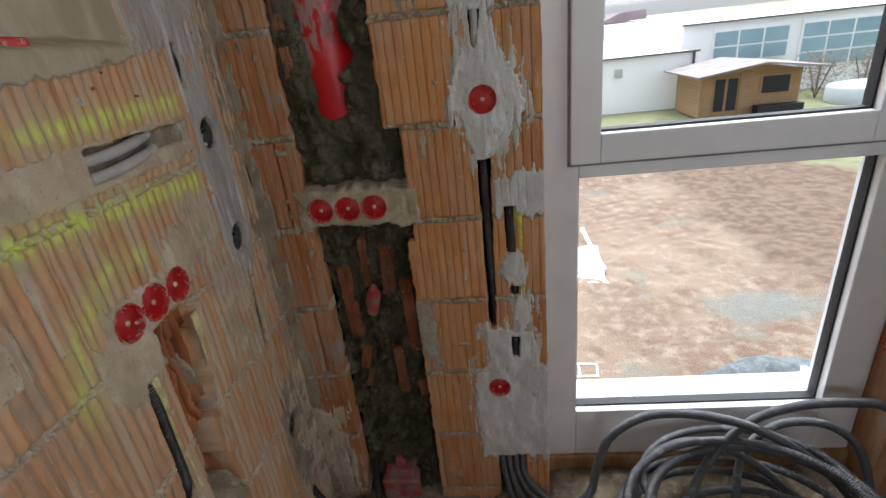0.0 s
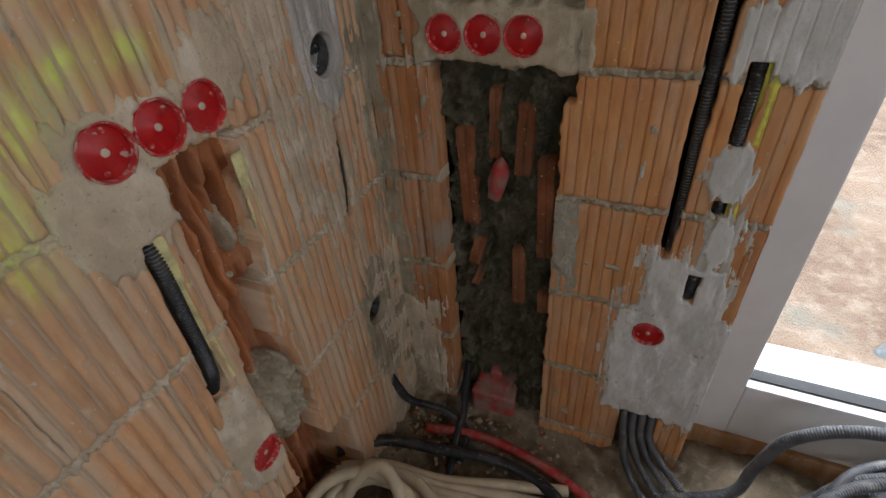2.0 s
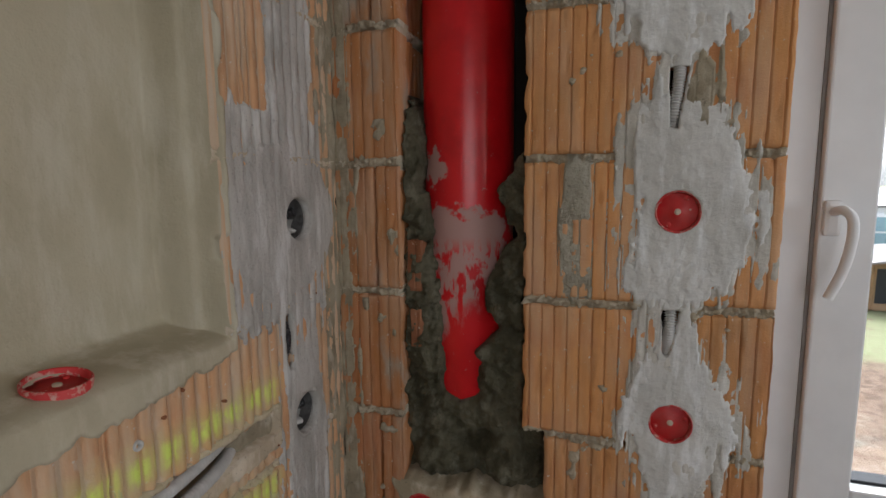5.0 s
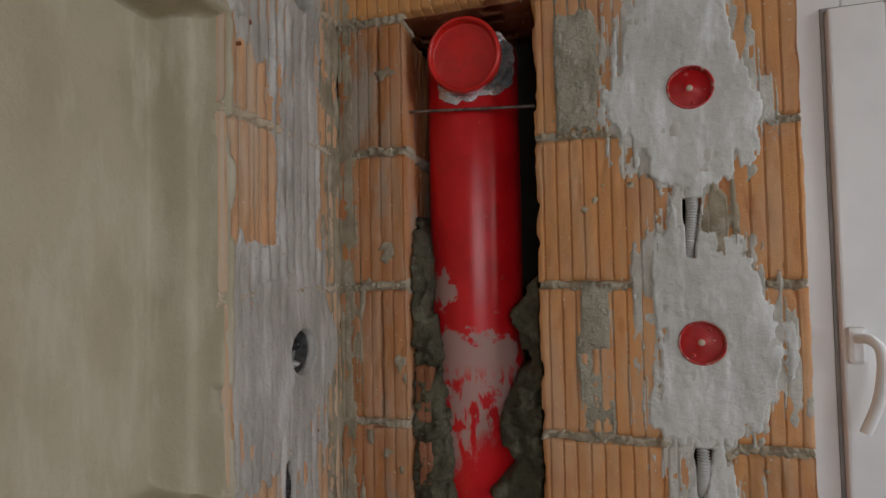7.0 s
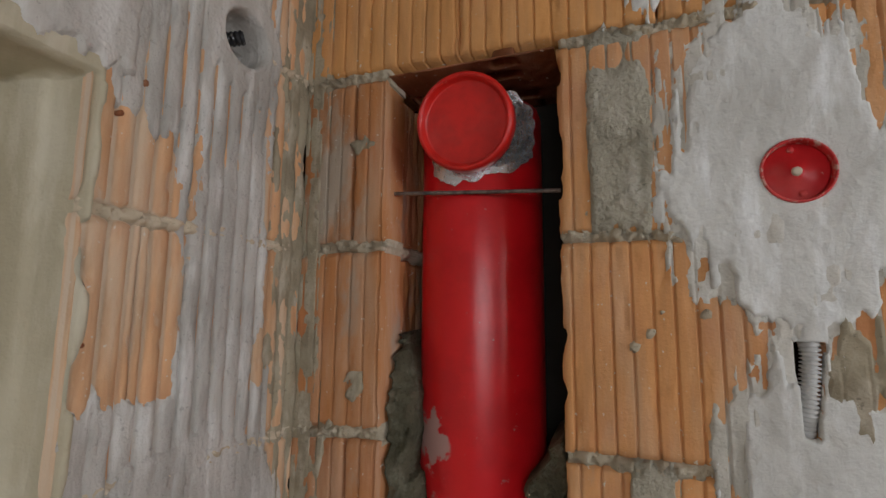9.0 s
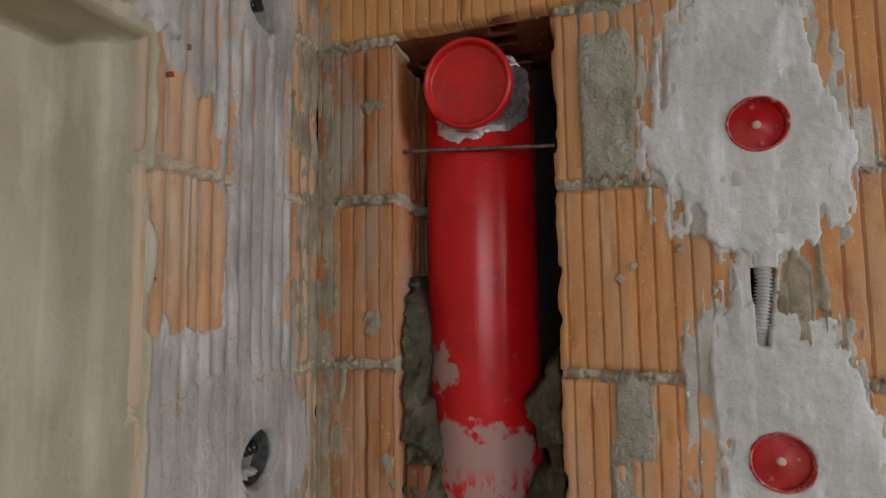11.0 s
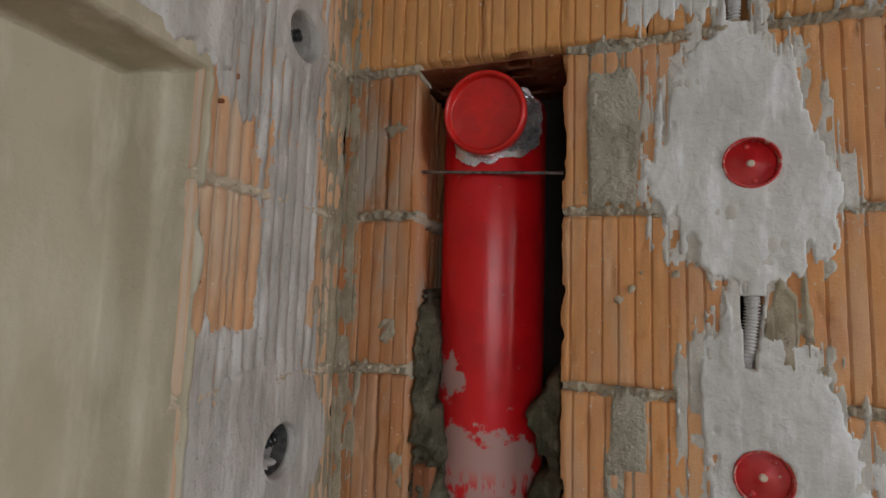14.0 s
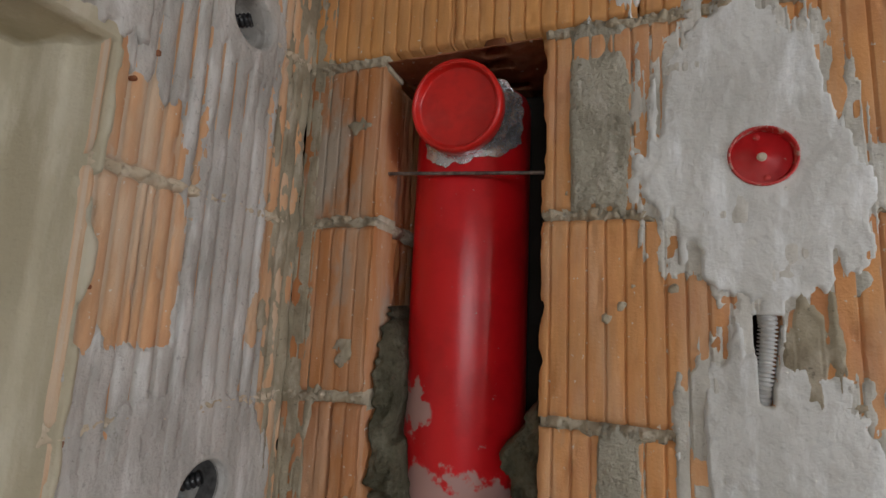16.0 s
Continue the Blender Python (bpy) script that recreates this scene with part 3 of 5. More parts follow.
for k, v in enumerate(JOINT):
    if 0.0 < v < 2.27:
        joint(north, wall_north, 0.0, 0.136, v, MORTAR, 400 + k, chase)
        joint(north, wall_north, 0.366, 0.765, v, MORTAR, 420 + k, lambda u, w: np.maximum(north_cut(u, w), np.maximum(gypsum_high(u, w), gypsum_mid(u, w)) + 0.004))
joint(north, wall_north, 0.0, 0.137, 2.302, MORTAR, 440)
joint(north, wall_north, 0.374, 0.765, 2.302, MORTAR, 441)

patch("mortar_smear", north, wall_north, lambda u, v: inside_box(u, v, -0.1, 0.042, -0.1, 3.0), 0.0, 0.075, 0.0, 2.50, 0.0012, SMEAR, 11, None, 0.5, 0.008, 0.034, relief=0.005)
for k, (cu, cv, half, low, high) in enumerate(((0.462, 1.675, 0.022, 1.560, 1.797), (0.440, 2.175, 0.031, 2.062, 2.296), (0.412, 0.675, 0.030, 0.560, 0.797), (0.398, 1.17, 0.016, 1.06, 1.28))):
    patch("perpend_mortar", north, wall_north, lambda u, v, a=(cu, half, low, high): inside_box(u, v, a[0] - a[1], a[0] + a[1], a[2], a[3]) + 0.005, cu - 0.06, cu + 0.06, cv - 0.13, cv + 0.13, 0.0018, CRUMBLY, 20 + k, north_cut, 0.12, 0.005, 0.016, 0.003, 0.009)


# a thin skim that follows the ribs, under the thicker trowelled patches
for k, (mask, v0, v1, wide) in enumerate(((gypsum_high, 1.48, 2.40, 0.020), (gypsum_mid, 1.12, 1.57, 0.018), (gypsum_low, 0.16, 0.86, 0.010))):
    patch("plaster_skim", north, wall_north, lambda u, v, f=mask, w=wide: f(u, v) + w, 0.44, 0.764, v0, v1, 0.0008, SKIM, 25 + k, north_cut, 0.75, 0.0141, 0.066, 0.0035, 0.003, "", 0.010)
patch("plaster_patch", north, wall_north, gypsum_high, 0.47, 0.764, 1.50, 2.37, 0.0036, GYPSUM, 31, north_cut, 0, 0, 0.036, 0.003, 0.004)
patch("plaster_patch", north, wall_north, gypsum_mid, 0.48, 0.764, 1.17, 1.57, 0.0036, GYPSUM, 33, north_cut, 0, 0, 0.034, 0.003, 0.004)
patch("plaster_patch", north, wall_north, gypsum_low, 0.49, 0.764, 0.18, 0.84, 0.0045, GYPSUM, 35, north_cut, 0, 0, 0.026, 0.003, 0.004)
patch("plaster_patch", north, wall_north, lambda u, v: inside_box(u, v, 0.632, 0.80, 1.050, 1.170), 0.60, 0.764, 1.0, 1.22, 0.0030, GYPSUM, 37, north_cut, 0.30, 0.0029, 0.034, 0.003)
patch("plaster_patch", north, wall_north, lambda u, v: inside_oval(u, v, 0.680, 0.893, 0.038, 0.062), 0.62, 0.764, 0.80, 0.99, 0.0042, GYPSUM, 39, north_cut, 0, 0, 0.020, 0.003)
patch("plaster_patch", north, wall_north, lambda u, v: inside_box(u, v, 0.445, 1.9, 2.325, 2.9), 0.42, 1.785, 2.30, TOP - 0.01, 0.002, GYPSUM, 41, north_cut, 0.8, 0.005, 0.04, 0.004)
patch("mortar_smear", north, wall_north, lambda u, v: inside_oval(u, v, 0.650, 1.905, 0.026, 0.065), 0.60, 0.70, 1.81, 2.00, 0.0048, SMEAR, 43, north_cut, 0.2, 0.005, 0.024, 0.003, 0.006)

def splash(name, place, parent, area, thick, material, seed, cut, across, along, cover, label=""):
    """Scattered thin splashes and streaks over a stretch of wall."""
    u0, u1, v0, v1 = area

    def field(u, v):
        return fbm(u * across, v * along, seed, 4) - cover

    sheet(name, np.arange(u0, u1, 0.0035), np.arange(v0, v1, 0.0045), place,
          lambda u, v: -0.0035 + (thick + 0.0035) * smooth(0.0, 0.12, field(u, v)), material, parent, lambda u, v: (field(u, v) > -0.01) & (cut(u, v) < 0), 0.006, 0.0, seed, label)


splash("mortar_splash", north, wall_north, (0.01, 0.132, 0.10, 2.30), 0.0030, SMEAR, 180, north_cut, 34, 30, 0.40)
splash("mortar_splash", north, wall_north, (0.005, 0.132, 0.03, 1.10), 0.0009, MORTAR_WEST, 182, north_cut, 40, 4, 0.30)
splash("mortar_splash", north, wall_north, (0.375, 0.755, 0.10, 2.30), 0.0028, MORTAR, 185, north_cut, 30, 26, 0.50)
splash("plaster_streak", north, wall_north, (0.50, 0.755, 0.55, 2.30), 0.0016, SKIM, 190, north_cut, 80, 8, 0.44)

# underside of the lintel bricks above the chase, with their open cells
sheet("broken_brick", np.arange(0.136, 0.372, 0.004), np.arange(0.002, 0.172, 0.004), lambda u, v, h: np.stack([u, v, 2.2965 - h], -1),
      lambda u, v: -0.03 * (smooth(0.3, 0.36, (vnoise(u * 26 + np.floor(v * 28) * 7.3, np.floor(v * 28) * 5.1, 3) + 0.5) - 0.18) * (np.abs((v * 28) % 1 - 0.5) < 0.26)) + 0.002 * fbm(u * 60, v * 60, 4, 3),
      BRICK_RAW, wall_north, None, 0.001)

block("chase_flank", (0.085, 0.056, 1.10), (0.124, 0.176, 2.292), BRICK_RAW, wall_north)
for k, v in enumerate((1.30, 1.55, 1.80, 2.05)):
    sheet("broken_brick", np.arange(0.045, 0.174, 0.0035), np.arange(v + 0.008, v + 0.240, 0.006), lambda u, w, h: np.stack([0.134 + h, u, w], -1),
          lambda u, w, k=k: -0.006 + rib(u * 0.9, 0.004 * k) + 0.010 * smooth(0.02, 0.3, fbm(u * 25 + k, w * 5, 230 + k, 3)) * 0.5 + 0.004 * fbm(u * 60, w * 30, 235 + k, 3), BRICK_DIRTY_DIM, wall_north, None, 0.012, 0.003, 240 + k)
    sheet("mortar_joint", np.arange(0.040, 0.174, 0.004), np.arange(v - 0.014, v + 0.014, 0.004), lambda u, w, h: np.stack([0.134 + h, u, w], -1),
          lambda u, w, k=k, v=v: -0.002 + 0.010 * fbm(u * 60, w * 60, 250 + k, 3) - 0.008 * smooth(0.006, 0.014, np.abs(w - v)), MORTAR, wall_north, None, 0.012, 0.003, 255 + k)

# ---- cement and plaster in the chase ----
PIPE_X, PIPE_Y, PIPE_R = 0.238, 0.129, 0.092


RIGHT_V = (1.328, 1.345, 1.39, 1.435, 1.480, 1.518, 1.556, 1.60, 1.662, 1.70, 1.742, 1.79, 1.84)
RIGHT_U = (0.246, 0.271, 0.278, 0.280, 0.319, 0.293, 0.295, 0.304, 0.337, 0.326, 0.320, 0.340, 0.380)
LEFT_V = (1.328, 1.345, 1.40, 1.50, 1.555, 1.63, 1.72, 1.80, 1.87, 1.94)
LEFT_U = (0.244, 0.217, 0.209, 0.206, 0.202, 0.192, 0.176, 0.163, 0.151, 0.130)


def billow(u, v, scale, seed):
    """Rounded lumps with creases between them."""
    return sum(np.sqrt(np.abs(vnoise(u * scale * 2 ** k + 3 * k, v * scale * 2 ** k, seed + k)) + 0.004) / 1.7 ** k for k in range(3))


def cement_height(u, v):
    lumps = 0.046 * (billow(u, v, 15, 51) - 0.75) + 0.018 * fbm(u * 55, v * 55, 52, 3)
    low = -0.078 + 1.25 * lumps + 0.016 * fbm(u * 24, v * 24, 57, 3) + 0.035 * smooth(0.17, 0.02, v)
    balls = sum(a * np.sqrt(np.clip(1 - ((u - cu) / ru) ** 2 - ((v - cv) / rv) ** 2, 0, 1)) for cu, cv, ru, rv, a in
                ((0.340, 1.215, 0.066, 0.058, 0.040), (0.205, 1.200, 0.070, 0.045, 0.034), (0.30, 1.315, 0.08, 0.05, 0.022), (0.18, 1.30, 0.05, 0.06, 0.024)))
    upper = -0.052 + balls + 0.8 * lumps + 0.016 * smooth(1.25, 1.31, v)
    rag = 0.012 * fbm(u * 40, v * 40, 53, 3)
    right, left = np.interp(v, RIGHT_V, RIGHT_U), np.interp(v, LEFT_V, LEFT_U)
    cover = np.maximum(u - right, left - u) + rag + 0.022 * fbm(u * 16, v * 16, 59, 3) * smooth(1.45, 1.65, v)
    flank = -0.052 + 1.0 * lumps + 0.034 * np.sqrt(np.clip(cover / 0.03, 0, 1)) - 0.25 * smooth(0.0, -0.010, cover)
    flank = np.where(flank > -0.024, -0.028 + 0.50 * (flank + 0.028), flank) + 0.022 * fbm(u * 42, v * 42, 58, 4)
    h = np.where(v < 1.08, low, upper)
    s = smooth(1.322, 1.342, v + rag)
    return h * (1 - s) + flank * s


sheet("cement_fill", np.arange(0.120, 0.430, 0.003), np.arange(-0.02, 2.02, 0.003), north, cement_height, CEMENT, wall_north,
      lambda u, v: chase(u, v) > np.where(v > 1.36, 0.001, -0.015), 0.175, 0.0, 50, "dark rough cement packed into the pipe chase")
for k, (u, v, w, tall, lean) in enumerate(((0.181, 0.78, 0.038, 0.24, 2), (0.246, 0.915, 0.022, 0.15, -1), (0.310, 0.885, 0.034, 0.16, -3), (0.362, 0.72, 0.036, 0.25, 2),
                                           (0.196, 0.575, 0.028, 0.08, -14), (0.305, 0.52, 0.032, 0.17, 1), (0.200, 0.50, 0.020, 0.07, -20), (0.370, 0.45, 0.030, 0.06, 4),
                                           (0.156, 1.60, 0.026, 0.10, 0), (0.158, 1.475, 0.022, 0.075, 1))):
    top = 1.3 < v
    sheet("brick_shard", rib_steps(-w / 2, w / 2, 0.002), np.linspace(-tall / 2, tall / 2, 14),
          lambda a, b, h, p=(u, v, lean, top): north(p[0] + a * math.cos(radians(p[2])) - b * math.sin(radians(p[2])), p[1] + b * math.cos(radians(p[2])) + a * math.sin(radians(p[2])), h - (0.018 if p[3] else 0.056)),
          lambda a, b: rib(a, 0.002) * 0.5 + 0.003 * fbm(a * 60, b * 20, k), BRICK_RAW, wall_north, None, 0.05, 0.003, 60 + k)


def bridge(u, v):
    d = inside_box(u, v, 0.105, 0.438, 1.045, 1.156) + 0.022 * fbm(u * 26, v * 26, 71, 4)
    return d


sheet("plaster_bridge", np.arange(0.085, 0.46, 0.004), np.arange(1.015, 1.18, 0.004), north,
      lambda u, v: 0.004 - 0.050 * smooth(0.010, -0.010, bridge(u, v)) ** 1.5 + 0.005 * fbm(u * 25, v * 25, 72, 4), BLOCK, wall_north,
      lambda u, v: (bridge(u, v) > -0.012) & (np.min([np.hypot(u - c, v - 1.103) for c in (0.172, 0.246, 0.318)], axis=0) > 0.0310), 0.07, 0.0, 70,
      "pale rough plaster bridge round three sockets")

# ---- west wall: bricks, joints, patches, niche ----
for k in range(len(JOINT) - 1):
    v0, v1 = max(JOINT[k] + 0.006, -0.012), min(JOINT[k + 1] - 0.006, TOP)
    if v1 - v0 < 0.03:
        continue
    u = -0.002
    stops = [0.125 if k % 2 else 0.25]
    while stops[-1] < 1.6:
        stops.append(stops[-1] + 0.25)
    for m, u1 in enumerate(stops):
        brick(west, wall_west, u, u1 - 0.0005, v0, v1, BRICK_WEST, 500 + 11 * k + m, west_cut, 0.004 * (k % 4), fine=0.005)
        u = u1 + 0.0005
for k, v in enumerate(JOINT):
    if 0.0 < v < 2.6:
        joint(west, wall_west, 0.0, 1.62, v, MORTAR_WEST, 600 + k, west_cut, -0.0018)


def grey_column(u, v):
    d = inside_box(u, v, 0.078, 0.205, 1.02, 3.0)
    d = np.maximum(d, inside_box(u, v, 0.070, 0.300, 1.545, 1.865) + 0.016)
    return np.maximum(d, np.maximum(inside_box(u, v, 0.085, 3.0, 2.205, 3.0), inside_oval(u, v, 0.20, 2.22, 0.115, 0.085)))


patch("plaster_smear", west, wall_west, grey_column, 0.06, 1.6, 0.95, TOP - 0.01, 0.0024, GYPSUM_WEST, 81, west_cut, 0.90, 0.002, 0.036, 0.004, 0.003)
patch("plaster_smear", west, wall_west, lambda u, v: inside_box(u, v, 0.275, 3.0, 2.186, 3.0), 0.24, 1.6, 2.15, TOP - 0.01, 0.0075, GYPSUM_WEST, 82, west_cut, 0, 0, 0.02, 0.004, 0.005)
patch("plaster_smear", west, wall_west, lambda u, v: np.maximum(inside_oval(u, v, 0.17, 1.70, 0.15, 0.13), np.maximum(inside_oval(u, v, 0.13, 1.30, 0.060, 0.17), np.maximum(inside_oval(u, v, 0.134, 2.30, 0.07, 0.08), inside_oval(u, v, 0.134, 1.09, 0.055, 0.08)))), 0.02, 0.30, 0.95, 2.42, 0.0042, GYPSUM_WEST, 83, west_cut, 0.1, 0, 0.02)
patch("plaster_smear", west, wall_west, lambda u, v: inside_oval(u, v, 0.12, 0.42, 0.07, 0.22), 0.0, 0.24, 0.12, 0.70, 0.003, SMEAR, 84, west_cut, 0.5, 0, 0.03)
patch("mortar_smear", west, wall_west, lambda u, v: inside_box(u, v, -0.1, 0.060, -0.1, 3.0), 0.0, 0.10, 0.0, 2.6, 0.0012, SMEAR, 85, west_cut, 0.6, 0.0, 0.034, relief=0.005)


patch("mortar_smear", west, wall_west, lambda u, v: inside_box(u, v, -0.1, 0.150, -0.1, 0.62), 0.0, 0.20, 0.0, 0.70, 0.0022, MORTAR_WEST, 86, west_cut, 0.35, 0.0, 0.05, relief=0.006)
patch("mortar_smear", north, wall_north, lambda u, v: inside_box(u, v, -0.1, 0.100, -0.1, 0.42), 0.0, 0.132, 0.0, 0.50, 0.0022, MORTAR_WEST, 87, north_cut, 0.35, 0.0192, 0.05, relief=0.006)


patch("mortar_smear", west, wall_west, lambda u, v: np.maximum(inside_oval(u, v, 0.20, 0.97, 0.10, 0.22), inside_oval(u, v, 0.27, 1.17, 0.08, 0.09)), 0.08, 0.36, 0.72, 1.28, 0.0014, MORTAR_WEST, 88, west_cut, 0.55, 0.0, 0.07, relief=0.004)


def slot_cut(u, v):
    low = 1.335 + 0.020 * smooth(0.46, 0.27, u)
    return np.minimum(np.minimum(u - 0.220, 0.500 - u), np.minimum(v - low, 1.392 - v)) + 0.004 * fbm(u * 40, v * 40, 90, 3)


def band_height(u, v):
    return 0.002 + 0.005 * fbm(u * 18, v * 30, 91, 4) - 0.003 * smooth(0.012, 0.0, np.minimum(v - 1.318, 1.404 - v))


sheet("slot_mortar", np.arange(0.200, 1.6, 0.004), np.arange(1.314, 1.409, 0.003), west, band_height, MORTAR_WEST, wall_west,
      lambda u, v: (slot_cut(u, v) < 0) & (inside_box(u, v, 0.203, 3, 1.320, 1.403) + 0.009 * fbm(u * 30, v * 30, 92, 3) > 0), 0.040, 0.0, 91)
sheet("slot_bed", np.arange(0.205, 0.60, 0.005), np.arange(1.322, 1.40, 0.005), west, lambda u, v: -0.060 + 0.045 * smooth(0.325, 0.285, u + 0.02 * fbm(v * 30, u * 30, 94, 2)) + 0.006 * fbm(u * 30, v * 30, 93, 3), SMEAR, wall_west, None, 0.08)


def socket_mortar(u, v):
    d = inside_box(u, v, 0.375, 0.60, 1.068, 1.150)
    d = np.maximum(d, inside_oval(u, v, 0.565, 1.04, 0.075, 0.085))
    return np.maximum(d, inside_oval(u, v, 0.36, 1.15, 0.05, 0.06))


patch("mortar_patch", west, wall_west, socket_mortar, 0.30, 0.70, 0.92, 1.25, 0.0045, MORTAR_WEST, 95, west_cut, 0, 0, 0.02)
patch("mortar_patch", west, wall_west, lambda u, v: np.maximum(inside_oval(u, v, 0.555, 0.56, 0.05, 0.13), inside_oval(u, v, 0.55, 0.49, 0.06, 0.07)), 0.46, 0.65, 0.40, 0.72, 0.004, MORTAR_WEST, 97, west_cut, 0, 0, 0.016)

splash("plaster_streak", west, wall_west, (0.20, 1.0, 1.40, 1.50), 0.0014, MORTAR_WEST, 195, west_cut, 75, 5, 0.34)
splash("plaster_streak", west, wall_west, (0.20, 1.2, 0.20, 1.33), 0.0015, MORTAR_WEST, 200, west_cut, 60, 4, 0.46)
splash("plaster_streak", west, wall_west, (0.26, 1.0, 1.13, 1.33), 0.0012, MORTAR_WEST, 220, west_cut, 55, 6, 0.06)
splash("mortar_splash", west, wall_west, (0.03, 0.42, 0.12, 1.10), 0.0009, MORTAR_WEST, 205, west_cut, 40, 4, 0.20)

# rough red clay inside the broken-out chase under the sockets
def web_height(u, v):
    """Torn cell walls of the hollow bricks: upright flutes that start and stop."""
    bend = u + 0.006 * fbm(v * 9, u * 3, 97, 3) + 0.03 * (v - 0.9)
    flute = np.abs(np.sin(bend * 118)) ** 0.5
    torn = smooth(-0.20, 0.22, fbm(u * 14, v * 4, 98, 3))
    h = -0.092 + 0.056 * flute * (0.30 + 0.70 * torn) + 0.012 * fbm(u * 80, v * 22, 88, 4)
    for cu, cv in ((0.425, 1.010), (0.478, 0.995), (0.402, 0.955)):
        h = h - 0.050 * smooth(0.0, 0.010, inside_oval(u, v, cu, cv, 0.015, 0.055))
    step = 0.030 * smooth(0.800, 0.825, v + 0.05 * fbm(u * 18, 0 * v, 99, 2)) + 0.014 * smooth(0.815, 0.83, v) * smooth(0.87, 0.845, v)
    return h + step - 0.07 * smooth(0.36, 0.26, v)


sheet("broken_brick", np.arange(0.32, 0.60, 0.0035), np.arange(0.0, 1.08, 0.004), west, web_height, BRICK_CORE, wall_west, lambda u, v: (u < 0.524) | (v < 0.345), 0.16)
for k, (cu, cv, ru, rv) in enumerate(((0.415, 0.905, 0.016, 0.050), (0.462, 0.925, 0.014, 0.036), (0.385, 0.865, 0.012, 0.034), (0.445, 0.845, 0.030, 0.012))):
    sheet("mortar_lump", np.arange(cu - ru, cu + ru, 0.003), np.arange(cv - rv, cv + rv, 0.003), west,
          lambda u, v, a=(cu, cv, ru, rv): -0.052 + 0.026 * smooth(0, 0.012, inside_oval(u, v, *a)) + 0.016 * fbm(u * 60, v * 60, 103, 3), MORTAR, wall_west,
          lambda u, v, a=(cu, cv, ru, rv): inside_oval(u, v, *a) + 0.008 * fbm(u * 60, v * 60, 104, 2) > 0, 0.10)
sheet("mortar_lump", np.arange(0.375, 0.535, 0.003), np.arange(0.40, 0.65, 0.003), west,
      lambda u, v: -0.060 + 0.062 * np.sqrt(np.clip(inside_oval(u, v, 0.455, 0.525, 0.075, 0.115) / 0.05, 0, 1)) + 0.034 * (billow(u, v, 22, 101) - 0.75) + 0.010 * fbm(u * 90, v * 90, 102, 3), SMEAR, wall_west,
      lambda u, v: inside_oval(u, v, 0.455, 0.525, 0.075, 0.115) + 0.012 * fbm(u * 40, v * 40, 106, 3) > 0, 0.10)


def niche_height(u, v):
    ru = -0.050 * smooth(0.305, 0.319, u) - 0.055 * smooth(0.322, 0.336, u)
    reach = 0.0045 / 0.14 * np.log1p(np.exp(np.minimum((v - 1.5469) / 0.0045, 30)))
    rb = -(np.maximum(reach, 1e-4) ** -5.0 + 0.105 ** -5.0) ** -0.2
    rt = -0.105 * smooth(2.173, 2.169, v)
    h = np.maximum(np.maximum(ru, rb), rt)
    return h + 0.0060 + 0.0035 * fbm(u * 9, v * 9, 111, 4)


sheet("niche_plaster", np.concatenate([np.arange(0.292, 0.40, 0.003), np.arange(0.403, 0.65, 0.004), np.arange(0.656, 1.6, 0.012)]), np.concatenate([np.arange(1.474, 1.530, 0.004), np.arange(1.532, 1.564, 0.0009), np.arange(1.566, 1.62, 0.006), np.arange(1.626, 2.14, 0.010), np.arange(2.146, 2.206, 0.002)]), west,
      niche_height, NICHE, wall_west,
      lambda u, v: (np.minimum(inside_box(u, v, 0.302, 3, 1.0, 2.198), v - np.maximum(1.520 - 0.12 * (u - 0.31), 1.482)) + (0.016 - 0.011 * smooth(2.0, 2.1, v)) * fbm(u * 50, v * 20, 112, 3) > 0) & (inside_oval(u, v, 0.521, 1.5505, 0.0290, 0.0041) < 0), 0.13, 0.0, 110,
      "recessed niche lined with smooth beige plaster")

# ---- flush boxes with red covers ----
def socket_box(at, facing, label, group="", spin=0.0, spread=1.0):
    """A round flush-mounted box with a recessed red cover; facing is the way it looks."""
    thing = empty("socket_box", at, label, "socket box", group)
    turn = Vector(facing).to_track_quat("Z", "Y").to_matrix().to_4x4()
    m = Matrix.Translation(at) @ turn @ pose(0, 0, 0, 0, 0, spin) @ Matrix.Diagonal((spread, spread, 1, 1))
    lathe("rim", [(0.0330, -0.010), (0.0335, 0.0015), (0.0350, 0.0030), (0.0366, 0.0015), (0.0368, -0.030)], m, RED_RIM, thing, 128, "serrated dusty red rim", 0.022)
    lathe("cover", [(0.0336, -0.012), (0.0330, -0.0075), (0.0315, -0.0065), (0.0090, -0.0060), (0.0075, -0.0045), (0.0, -0.0045)], m, RED_BOX, thing, 40)
    lathe("plug", [(0.0056, -0.0050), (0.0052, -0.0028), (0.0026, -0.0022), (0.0, -0.0026)], m, PLUG, thing, 14, "pale plaster-filled centre hole")
    for a in (20, 200):
        r = m @ pose(0, 0, 0, 0, 0, a) @ pose(0.026, 0, -0.006)
        lathe("tab", [(0.0042, -0.002), (0.0040, 0.0012), (0.0, 0.0014)], r, RED_RIM, thing, 10)
    return thing


for k, x in enumerate((0.172, 0.246, 0.318)):
    socket_box((x, -0.004, 1.103), (0.02 * (k - 1), -1, 0.03), "red covered flush socket box in a row of three", "row of three boxes in the chase", 30 * k, 0.93)
for k, y in enumerate((-0.404, -0.474, -0.546)):
    socket_box((0.004, y, 1.107), (1, -0.03, 0.02), "red covered flush socket box above a broken chase", "row of three boxes in the west wall", 25 * k, 0.93)
socket_box((0.618, -0.004, 0.489), (0, -1, 0), "low red flush socket box in grey plaster", "", 10, 0.87)
